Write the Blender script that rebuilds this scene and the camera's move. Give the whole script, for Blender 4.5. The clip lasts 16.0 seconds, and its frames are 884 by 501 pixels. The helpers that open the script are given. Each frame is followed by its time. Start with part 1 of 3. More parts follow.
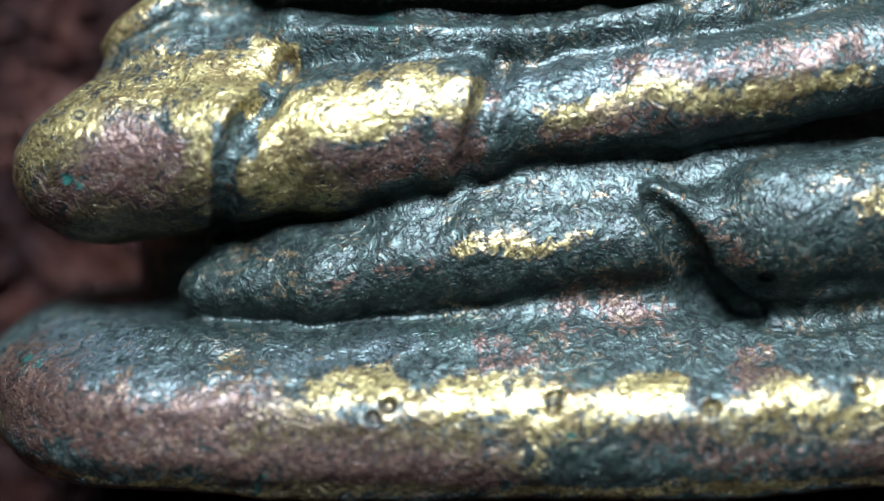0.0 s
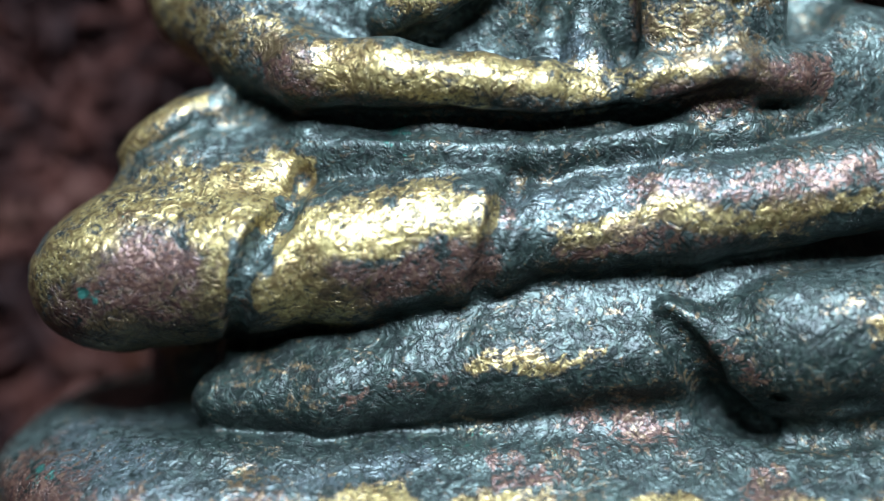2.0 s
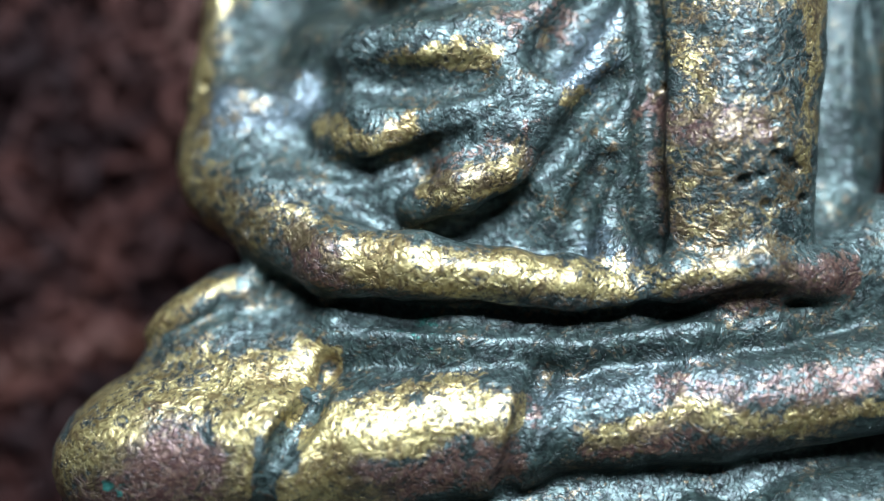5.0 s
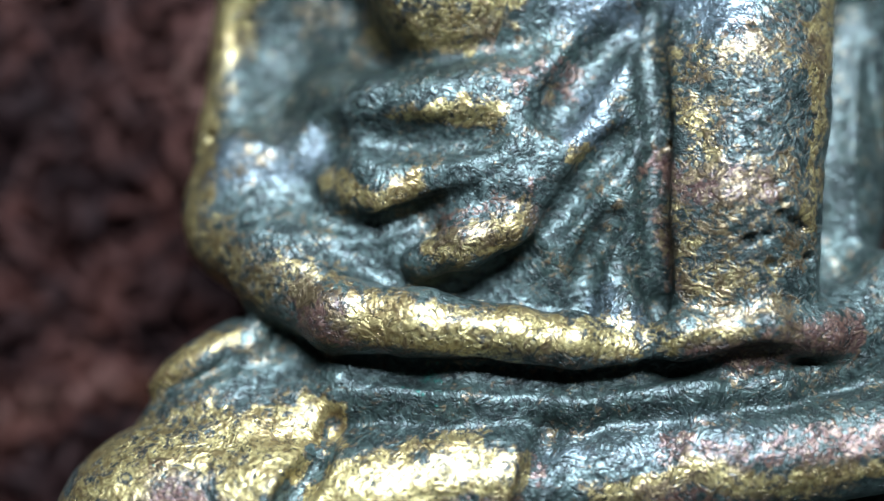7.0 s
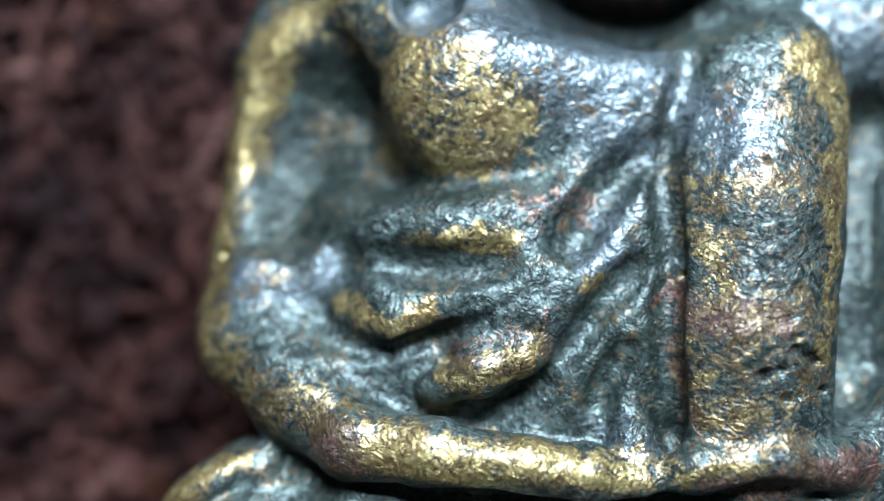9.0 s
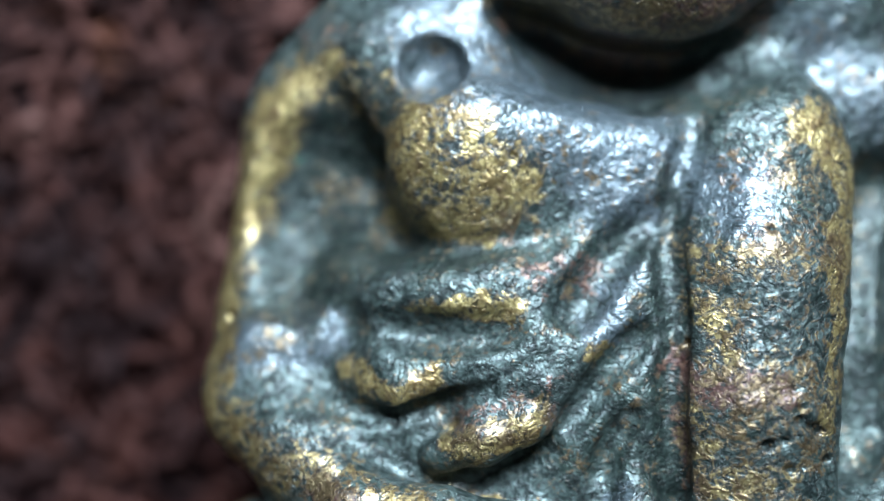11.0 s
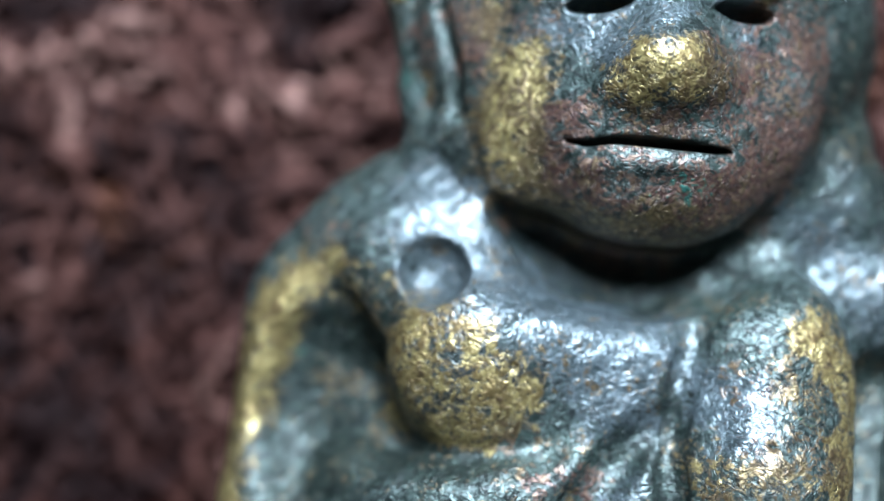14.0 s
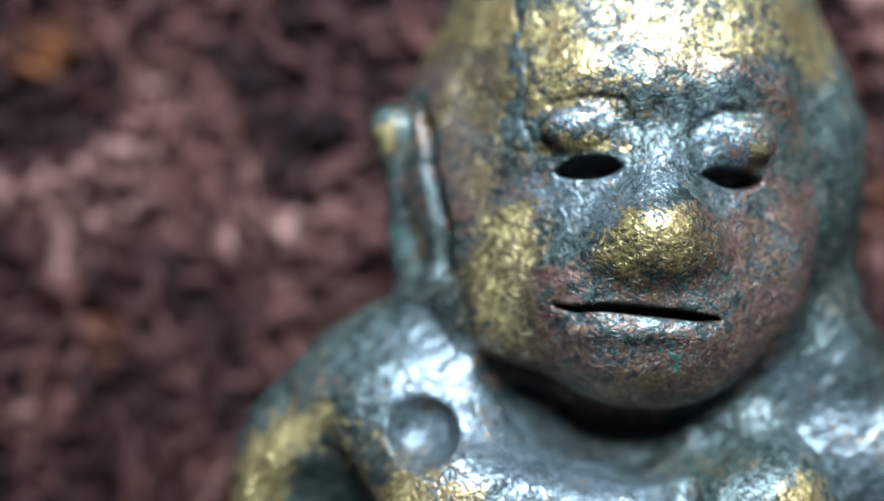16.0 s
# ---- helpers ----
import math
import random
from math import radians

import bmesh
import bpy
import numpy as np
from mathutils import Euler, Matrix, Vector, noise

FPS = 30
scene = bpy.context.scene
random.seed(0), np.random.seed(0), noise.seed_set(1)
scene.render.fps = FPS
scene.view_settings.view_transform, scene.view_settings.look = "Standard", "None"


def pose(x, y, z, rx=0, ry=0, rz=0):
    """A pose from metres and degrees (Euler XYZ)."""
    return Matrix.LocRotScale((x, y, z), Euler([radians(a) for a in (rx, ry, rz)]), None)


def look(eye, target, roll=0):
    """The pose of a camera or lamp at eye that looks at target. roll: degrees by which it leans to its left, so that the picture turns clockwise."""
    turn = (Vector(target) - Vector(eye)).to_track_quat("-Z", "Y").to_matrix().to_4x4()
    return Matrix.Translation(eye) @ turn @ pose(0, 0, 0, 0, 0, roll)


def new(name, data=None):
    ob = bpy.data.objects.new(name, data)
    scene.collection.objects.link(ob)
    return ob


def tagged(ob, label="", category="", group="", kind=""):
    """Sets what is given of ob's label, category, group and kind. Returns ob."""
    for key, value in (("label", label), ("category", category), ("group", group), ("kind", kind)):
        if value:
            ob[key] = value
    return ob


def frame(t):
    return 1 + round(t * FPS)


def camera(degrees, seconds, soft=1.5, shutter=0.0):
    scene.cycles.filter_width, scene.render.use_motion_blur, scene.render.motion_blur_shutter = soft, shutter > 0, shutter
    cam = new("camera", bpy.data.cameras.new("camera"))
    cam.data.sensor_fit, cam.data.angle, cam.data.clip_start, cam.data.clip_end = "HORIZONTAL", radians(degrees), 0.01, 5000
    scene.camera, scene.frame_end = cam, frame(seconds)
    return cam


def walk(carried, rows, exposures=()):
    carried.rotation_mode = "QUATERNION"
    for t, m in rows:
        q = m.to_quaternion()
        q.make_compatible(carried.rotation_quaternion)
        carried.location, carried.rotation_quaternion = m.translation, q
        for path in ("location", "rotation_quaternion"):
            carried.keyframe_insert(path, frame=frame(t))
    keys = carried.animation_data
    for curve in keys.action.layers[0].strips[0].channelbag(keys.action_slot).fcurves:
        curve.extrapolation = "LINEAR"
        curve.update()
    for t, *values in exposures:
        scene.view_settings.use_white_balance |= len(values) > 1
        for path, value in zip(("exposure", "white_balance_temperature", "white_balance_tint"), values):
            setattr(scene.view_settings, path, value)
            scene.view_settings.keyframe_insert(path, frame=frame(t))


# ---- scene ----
cam = camera(42.0, 16.0, soft=1.5)
cam.data.dof.use_dof = True
cam.data.dof.focus_distance = 0.0395
cam.data.dof.aperture_fstop = 16.0
MM = 0.001
# seconds, eye in mm, then yaw, pitch and roll about the downward view in degrees
PATH = [
    (0.0, 2.196, 8.798, 55.269, -5.093, 0.745, -1.423),
    (0.5, 2.082, 9.122, 55.247, -4.740, 0.670, -1.294),
    (1.0, 2.009, 10.147, 55.181, -4.401, 0.750, -1.139),
    (1.5, 1.949, 10.786, 55.147, -3.726, 0.892, -0.998),
    (2.0, 1.852, 11.833, 55.107, -3.745, 0.912, -0.877),
    (2.5, 1.830, 12.618, 55.026, -3.323, 1.045, -0.764),
    (3.0, 1.737, 13.480, 55.022, -3.203, 1.129, -0.631),
    (3.5, 1.554, 14.344, 54.928, -2.733, 1.147, -0.428),
    (4.0, 1.388, 15.497, 54.918, -2.175, 1.236, -0.223),
    (6.5, 1.154, 18.273, 54.876, -1.554, 1.400, 0.146),
    (7.0, 1.047, 18.714, 54.876, -1.197, 1.338, 0.241),
    (7.5, 0.943, 19.909, 54.825, -0.900, 1.477, 0.356),
    (8.0, 0.800, 20.669, 54.890, -0.466, 1.511, 0.558),
    (8.5, 0.758, 21.541, 54.856, -0.122, 1.574, 0.710),
    (11.0, 0.939, 24.672, 54.992, 0.100, 2.177, 0.725),
    (11.5, 0.866, 25.228, 55.001, 0.422, 2.130, 0.791),
    (12.0, 1.027, 26.415, 54.998, 0.655, 2.343, 0.891),
    (12.5, 0.964, 28.110, 54.998, 1.159, 2.402, 0.992),
    (13.0, 0.898, 29.507, 55.085, 1.692, 2.300, 1.075),
    (13.5, 0.961, 30.054, 55.067, 1.902, 2.345, 1.101),
    (14.0, 0.904, 30.660, 55.106, 2.164, 2.292, 1.108),
    (14.5, 0.985, 31.595, 55.107, 2.564, 2.352, 1.201),
    (15.0, 0.888, 32.484, 55.199, 2.783, 2.206, 1.142),
    (15.5, 0.982, 33.531, 55.314, 3.164, 2.184, 1.116),
    (16.0, 1.176, 35.398, 55.349, 3.770, 2.232, 1.157),
]
walk(cam, [(t, pose(x * MM, y * MM, z * MM, rx, ry, rz)) for t, x, y, z, rx, ry, rz in PATH],
     exposures=[(0.0, 0.06), (4.0, -0.06), (8.0, -0.04), (12.0, 0.02), (16.0, 0.06)])

# ---- light: one cool lamp beyond the crown of the figure, dim fill through an opening added in an unseen wall ----
world = bpy.data.worlds.new("room")
scene.world = world
world.use_nodes = True
wn = world.node_tree.nodes["Background"]
wn.inputs[0].default_value = (0.62, 0.78, 1.0, 1)
wn.inputs[1].default_value = 0.32


def area_lamp(name, eye, target, sx, sy, watts, colour):
    data = bpy.data.lights.new(name, "AREA")
    data.shape, data.size, data.size_y, data.energy, data.color = "RECTANGLE", sx, sy, watts, colour
    ob = new(name, data)
    ob.matrix_world = look(eye, target)
    return ob


area_lamp("lamp", (0.018, 0.132, 0.135), (0.004, 0.022, 0.012), 0.075, 0.065, 2.15, (0.70, 0.85, 1.03))


# ---- materials ----
class Nodes:
    """A small helper for node materials."""

    def __init__(self, name):
        self.mat = bpy.data.materials.new(name)
        self.mat.use_nodes = True
        self.tree = self.mat.node_tree
        self.bsdf = self.tree.nodes["Principled BSDF"]
        self.coord = self.tree.nodes.new("ShaderNodeTexCoord").outputs["Object"]

    def put(self, socket, value):
        if hasattr(value, "is_linked"):
            self.tree.links.new(value, socket)
        else:
            socket.default_value = value

    def noise(self, scale, detail=4.0, rough=0.6, warp=0.0):
        n = self.tree.nodes.new("ShaderNodeTexNoise")
        self.put(n.inputs["Vector"], self.coord)
        n.inputs["Scale"].default_value, n.inputs["Detail"].default_value = scale, detail
        n.inputs["Roughness"].default_value, n.inputs["Distortion"].default_value = rough, warp
        return n.outputs["Fac"]

    def attr(self, name):
        n = self.tree.nodes.new("ShaderNodeAttribute")
        n.attribute_name = name
        return n.outputs["Fac"]

    def math(self, op, a, b=0.0, c=0.0):
        n = self.tree.nodes.new("ShaderNodeMath")
        n.operation = op
        for s, v in zip(n.inputs, (a, b, c)):
            self.put(s, v)
        return n.outputs[0]

    def ramp(self, fac, lo, hi, a=0.0, b=1.0):
        n = self.tree.nodes.new("ShaderNodeMapRange")
        n.interpolation_type = "SMOOTHSTEP"
        for s, v in zip(n.inputs, (fac, lo, hi, a, b)):
            self.put(s, v)
        return n.outputs[0]

    def mix(self, fac, a, b):
        n = self.tree.nodes.new("ShaderNodeMix")
        n.data_type = "RGBA"
        self.put(n.inputs[0], fac)
        for s, v in ((n.inputs[6], a), (n.inputs[7], b)):
            self.put(s, v if hasattr(v, "is_linked") else (*v, 1))
        return n.outputs[2]

    def blend(self, fac, a, b):
        n = self.tree.nodes.new("ShaderNodeMix")
        self.put(n.inputs[0], fac)
        self.put(n.inputs[2], a)
        self.put(n.inputs[3], b)
        return n.outputs[0]

    def bump(self, height, strength, distance, below=None):
        n = self.tree.nodes.new("ShaderNodeBump")
        self.put(n.inputs["Height"], height)
        n.inputs["Strength"].default_value, n.inputs["Distance"].default_value = strength, distance
        if below:
            self.put(n.inputs["Normal"], below)
        return n.outputs[0]


def bronze():
    """Old cast brass: worn gold where rubbed, maroon toning, grey-green patina elsewhere."""
    m = Nodes("worn_bronze")
    fine, mid, big = m.noise(4600, 2, 0.6, 0.8), m.noise(1900, 4, 0.62, 1.4), m.noise(480, 4, 0.6, 0.3)
    worm = m.noise(2000, 2, 0.5, 2.2)
    lines = m.ramp(m.math("ABSOLUTE", m.math("SUBTRACT", m.noise(1250, 4, 0.62, 1.6), 0.5)), 0.0, 0.03, 1.0, 0.0)
    cracks = m.math("MULTIPLY", lines, m.ramp(m.noise(1500, 3, 0.6, 0.5), 0.44, 0.58))
    grit = m.math("ADD", m.math("MULTIPLY", m.math("ADD", worm, fine), 0.24), m.math("MULTIPLY", mid, 0.52))
    rag = m.math("MULTIPLY", m.math("SUBTRACT", m.math("ADD", grit, m.math("MULTIPLY", big, 0.4)), 0.70), 4.2)
    gold = m.ramp(m.math("ADD", m.math("MULTIPLY", m.attr("gold"), 0.94), rag), 0.36, 0.78)
    tone = m.ramp(m.math("ADD", m.attr("maroon"), rag), 0.40, 0.75)
    verd = m.ramp(m.math("ADD", m.attr("verdigris"), m.math("MULTIPLY", rag, 0.9)), 0.66, 0.86)
    patina = m.mix(m.ramp(mid, 0.36, 0.66), (0.008, 0.014, 0.012), (0.066, 0.092, 0.084))
    patina = m.mix(m.ramp(big, 0.45, 0.7, 0.0, 0.55), patina, (0.045, 0.072, 0.058))
    # silvery patina, its tone also carrying bluish sheen
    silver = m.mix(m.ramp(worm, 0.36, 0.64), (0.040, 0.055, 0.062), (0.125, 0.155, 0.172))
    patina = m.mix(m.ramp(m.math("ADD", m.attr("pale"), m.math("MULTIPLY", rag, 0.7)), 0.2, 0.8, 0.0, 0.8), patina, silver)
    # dark green patina that also carries shade painted into hollows and undersides
    shaded_green = m.mix(m.ramp(mid, 0.40, 0.66), (0.005, 0.010, 0.008), (0.024, 0.039, 0.031))
    patina = m.mix(m.ramp(m.math("ADD", m.attr("green_and_shade"), m.math("MULTIPLY", rag, 0.7)), 0.2, 0.8, 0.0, 0.85), patina, shaded_green)
    brass = m.mix(m.ramp(worm, 0.36, 0.66), (0.385, 0.312, 0.130), (0.155, 0.110, 0.044))
    brass = m.mix(m.ramp(big, 0.48, 0.70, 0.0, 0.5), brass, (0.17, 0.105, 0.045))
    vein = m.ramp(worm, 0.53, 0.63, 0.0, 0.6)
    patina = m.mix(vein, patina, (0.008, 0.012, 0.012))
    red = m.mix(m.ramp(fine, 0.4, 0.65), (0.055, 0.022, 0.018), (0.115, 0.060, 0.040))
    col = m.mix(m.math("MULTIPLY", tone, 0.85), patina, red)
    rim = m.ramp(m.math("ADD", m.math("MULTIPLY", m.attr("gold"), 0.95), rag), 0.20, 0.48, 0.0, 0.8)
    col = m.mix(rim, col, m.mix(m.ramp(fine, 0.4, 0.65), (0.034, 0.025, 0.019), (0.105, 0.073, 0.045)))
    col = m.mix(m.math("MULTIPLY", gold, m.math("SUBTRACT", 1.0, m.math("MULTIPLY", tone, 0.7))), col, brass)
    col = m.mix(verd, col, (0.020, 0.085, 0.068))
    pits = m.math("MAXIMUM", m.ramp(m.noise(2900, 3, 0.6, 1.5), 0.58, 0.66), m.math("MULTIPLY", cracks, 0.9))
    col = m.mix(m.math("MULTIPLY", pits, 0.8), col, (0.014, 0.016, 0.014))
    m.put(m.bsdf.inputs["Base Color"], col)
    m.put(m.bsdf.inputs["Metallic"], m.blend(gold, 0.56, 0.84))
    m.put(m.bsdf.inputs["Roughness"], m.math("ADD", m.blend(gold, m.blend(m.attr("pale"), 0.37, 0.26), 0.34), m.math("MULTIPLY", fine, 0.14)))
    m.put(m.bsdf.inputs["Coat Weight"], m.blend(gold, m.blend(m.attr("pale"), 0.04, 0.15), 0.28))
    m.bsdf.inputs["Coat Roughness"].default_value = 0.30
    under = m.bump(m.noise(800, 4, 0.6, 0.5), 0.6, 0.00011)
    wrinkle = m.bump(worm, 0.8, 0.00010, under)
    m.put(m.bsdf.inputs["Coat Normal"], m.bump(worm, 0.6, 0.00008, under))
    hollow = m.bump(m.math("SUBTRACT", 1.0, pits), 0.6, 0.00006, wrinkle)
    m.put(m.bsdf.inputs["Normal"], m.bump(fine, 0.3, 0.000025, hollow))
    return m.mat


def rug_pile():
    """Red-brown wool pile with lighter worn tips, each tuft of its own shade; light falloff is put into the colour."""
    m = Nodes("rug_wool")
    island = m.tree.nodes.new("ShaderNodeNewGeometry").outputs["Random Per Island"]
    big, mid = m.noise(150, 3, 0.6, 0.8), m.noise(75, 3, 0.6)
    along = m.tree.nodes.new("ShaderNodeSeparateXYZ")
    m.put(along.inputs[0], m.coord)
    # light falling off toward the pedestal end, put into the wool colour
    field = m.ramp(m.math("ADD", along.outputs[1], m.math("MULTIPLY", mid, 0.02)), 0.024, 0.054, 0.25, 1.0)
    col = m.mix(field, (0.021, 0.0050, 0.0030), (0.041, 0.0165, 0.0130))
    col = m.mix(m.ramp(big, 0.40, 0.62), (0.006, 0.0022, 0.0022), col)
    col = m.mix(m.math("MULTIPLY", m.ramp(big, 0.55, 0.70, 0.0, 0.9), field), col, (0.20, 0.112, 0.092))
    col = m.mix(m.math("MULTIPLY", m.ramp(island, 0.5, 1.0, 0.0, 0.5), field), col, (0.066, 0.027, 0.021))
    col = m.mix(m.ramp(mid, 0.60, 0.72, 0.0, 0.6), col, (0.10, 0.032, 0.008))
    m.bsdf.inputs["Specular IOR Level"].default_value = 0.08
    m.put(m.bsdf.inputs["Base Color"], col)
    m.bsdf.inputs["Roughness"].default_value = 0.7
    m.put(m.bsdf.inputs["Normal"], m.bump(big, 0.7, 0.0006))
    return m.mat


def plain(name, a, b, scale, rough):
    """A plain matt surface with faint mottling."""
    m = Nodes(name)
    m.put(m.bsdf.inputs["Base Color"], m.mix(m.noise(scale, 5, 0.6), a, b))
    m.bsdf.inputs["Roughness"].default_value = rough
    m.put(m.bsdf.inputs["Normal"], m.bump(m.noise(scale * 12, 3, 0.6), 0.2, 0.002))
    return m.mat


BRONZE, WOOL = bronze(), rug_pile()
PLASTER = plain("white_plaster", (0.70, 0.69, 0.66), (0.80, 0.79, 0.77), 3.0, 0.9)
BOARDS = plain("dull_floor_wood", (0.16, 0.09, 0.05), (0.24, 0.15, 0.08), 5.0, 0.6)


# ---- sculpting: shapes blended on a grid, then skinned ----
class Clay:
    """A distance field in mm. Shapes are pressed on or cut out with a soft seam k."""

    def __init__(self, low, high, step):
        self.low, self.step = np.array(low, float), step
        self.size = np.ceil((np.array(high) - low) / step).astype(int) + 1
        self.d = np.full(self.size, 9.0, np.float32)

    def _box(self, lo, hi, pad):
        a = np.clip(np.floor((np.array(lo) - pad - self.low) / self.step), 0, self.size).astype(int)
        b = np.clip(np.ceil((np.array(hi) + pad - self.low) / self.step) + 1, 0, self.size).astype(int)
        axes = [(self.low[i] + self.step * np.arange(a[i], b[i])).astype(np.float32) for i in range(3)]
        return tuple(slice(p, q) for p, q in zip(a, b)), np.meshgrid(*axes, indexing="ij", sparse=True)

    def _blend(self, where, s, k, cut):
        d = self.d[where]
        if cut:
            h = np.maximum(k - np.abs(d + s), 0) / k
            self.d[where] = np.maximum(d, -s) + h * h * k / 4
        else:
            h = np.maximum(k - np.abs(d - s), 0) / k
            self.d[where] = np.minimum(d, s) - h * h * k / 4

    def rod(self, a, b, ra, rb, k=0.8, flat=1.0, cut=False):
        """A tapered rod with round ends; flat squeezes its depth."""
        a, b, r = np.array(a, float), np.array(b, float), max(ra, rb)
        where, (x, y, z) = self._box(np.minimum(a, b) - r, np.maximum(a, b) + r, k + 1.0)
        u = (b - a) * (1, 1, 1 / flat)
        px, py, pz = x - a[0], y - a[1], (z - a[2]) / flat
        t = np.clip((px * u[0] + py * u[1] + pz * u[2]) / max(u @ u, 1e-6), 0, 1)
        s = np.sqrt((px - t * u[0]) ** 2 + (py - t * u[1]) ** 2 + (pz - t * u[2]) ** 2) - (ra + t * (rb - ra))
        self._blend(where, s * min(flat, 1.0), k, cut)

    def strand(self, points, radii, k=0.8, flat=1.0, cut=False):
        for p, q, r, s in zip(points, points[1:], radii, radii[1:]):
            self.rod(p, q, r, s, k, flat, cut)

    def egg(self, c, r, turn=0.0, k=0.8, cut=False):
        """An ellipsoid, turned about the depth axis."""
        m = max(r)
        where, (x, y, z) = self._box(np.array(c) - m, np.array(c) + m, k + 1.0)
        co, si = math.cos(radians(turn)), math.sin(radians(turn))
        px, py, pz = (x - c[0]) * co + (y - c[1]) * si, (y - c[1]) * co - (x - c[0]) * si, z - c[2]
        k0 = np.sqrt((px / r[0]) ** 2 + (py / r[1]) ** 2 + (pz / r[2]) ** 2)
        k1 = np.sqrt((px / r[0] ** 2) ** 2 + (py / r[1] ** 2) ** 2 + (pz / r[2] ** 2) ** 2)
        self._blend(where, k0 * (k0 - 1) / np.maximum(k1, 1e-4), k, cut)

    def slab(self, c, half, corner, edge, bow=0.0, k=0.8):
        """A thick plate seen from its rim: rounded plan in x and z, rounded edge in y."""
        where, (x, y, z) = self._box(np.array(c) - half, np.array(c) + half, k + 2.0)
        px = np.abs(x - c[0]) - half[0] + corner
        pz = np.abs(z - c[2]) - half[2] + corner
        flat = np.hypot(np.maximum(px, 0), np.maximum(pz, 0)) + np.minimum(np.maximum(px, pz), 0) - corner + edge
        side = np.abs(y - c[1] - bow * (x - c[0]) ** 2) - half[1] + edge
        s = np.hypot(np.maximum(flat, 0), np.maximum(side, 0)) + np.minimum(np.maximum(flat, side), 0) - edge
        self._blend(where, s, k, False)

    def on(self, x, y, z, lift=0.0):
        """The place where the front surface lies over x, y; z is only a first guess."""
        i, j = (int(round((v - l) / self.step)) for v, l in zip((x, y), self.low))
        column = self.d[i, j]
        inside = np.flatnonzero(column < 0)
        if len(inside):
            n = min(inside[-1], len(column) - 2)
            z = self.low[2] + self.step * (n + column[n] / (column[n] - column[n + 1]))
        return (x, y, float(z) + lift)

    def dent(self, x, y, z, r):
        self.egg(self.on(x, y, z, 0.1), (r, r * 0.8, r * 1.3), 0, k=0.08, cut=True)

    def score(self, points, r, soft=0.35):
        """A groove of radius r that follows the front surface."""
        line = []
        for p, q in zip(points, points[1:]):
            n = max(2, int(math.dist(p, q) / 0.5))
            line += [[a + (b - a) * s / n for a, b in zip(p, q)] for s in range(n)]
        line = [self.on(*p, 0.15 * r) for p in line + [points[-1]]]
        for p, q in zip(line, line[1:]):
            self.rod(p, q, r, r, k=soft, cut=True)

    def skin(self):
        """Points (mm) and four-sided faces of the surface."""
        d = self.d.copy()
        for i in range(3):
            edge = [slice(None)] * 3
            for e in (0, -1):
                edge[i] = e
                d[tuple(edge)] = np.maximum(d[tuple(edge)], 0.01)
        inside = d < 0
        n = inside.shape
        core = [slice(0, -1), slice(1, None)]
        count = np.zeros([v - 1 for v in n], np.int8)
        for i in (0, 1):
            for j in (0, 1):
                for l in (0, 1):
                    count += inside[core[i], core[j], core[l]]
        cells = np.argwhere((count > 0) & (count < 8))
        index = np.full(count.shape, -1, np.int32)
        index[tuple(cells.T)] = np.arange(len(cells))
        total, hits = np.zeros((len(cells), 3)), np.zeros(len(cells))
        corners = [(i, j, l) for i in (0, 1) for j in (0, 1) for l in (0, 1)]
        for a in corners:
            for axis in range(3):
                if a[axis]:
                    continue
                b = list(a)
                b[axis] = 1
                da = d[tuple((cells + a).T)]
                db = d[tuple((cells + b).T)]
                cross = (da < 0) != (db < 0)
                t = np.where(cross, da / np.where(cross, da - db, 1), 0)
                p = np.array(a, float)[None] + t[:, None] * (np.array(b) - a)[None]
                total += p * cross[:, None]
                hits += cross
        points = self.low + self.step * (cells + total / hits[:, None])
        faces = []
        for axis in range(3):
            o1, o2 = [i for i in range(3) if i != axis]
            lo, hi = [slice(None)] * 3, [slice(None)] * 3
            lo[axis], hi[axis] = slice(0, -1), slice(1, None)
            for o in (o1, o2):
                lo[o] = hi[o] = slice(1, -1)
            change = inside[tuple(lo)] != inside[tuple(hi)]
            e = np.argwhere(change)
            e[:, o1] += 1
            e[:, o2] += 1
            first = inside[tuple(e.T)]
            quad = []
            for s1, s2 in ((-1, -1), (0, -1), (0, 0), (-1, 0)):
                c = e.copy()
                c[:, o1] += s1
                c[:, o2] += s2
                quad.append(index[tuple(c.T)])
            quad = np.stack(quad, 1)
            flip = first if axis != 1 else ~first
            quad[~flip] = quad[~flip][:, ::-1]
            faces.append(quad)
        return points, np.concatenate(faces)


def mesh_of(name, points, faces, material):
    me = bpy.data.meshes.new(name)
    me.vertices.add(len(points))
    me.vertices.foreach_set("co", np.asarray(points, np.float32).ravel())
    w = faces.shape[1]
    me.loops.add(faces.size)
    me.loops.foreach_set("vertex_index", faces.astype(np.int32).ravel())
    me.polygons.add(len(faces))
    me.polygons.foreach_set("loop_start", np.arange(0, faces.size, w, dtype=np.int32))
    me.update(calc_edges=True)
    me.polygons.foreach_set("use_smooth", np.ones(len(faces), bool))
    me.materials.append(material)
    return me


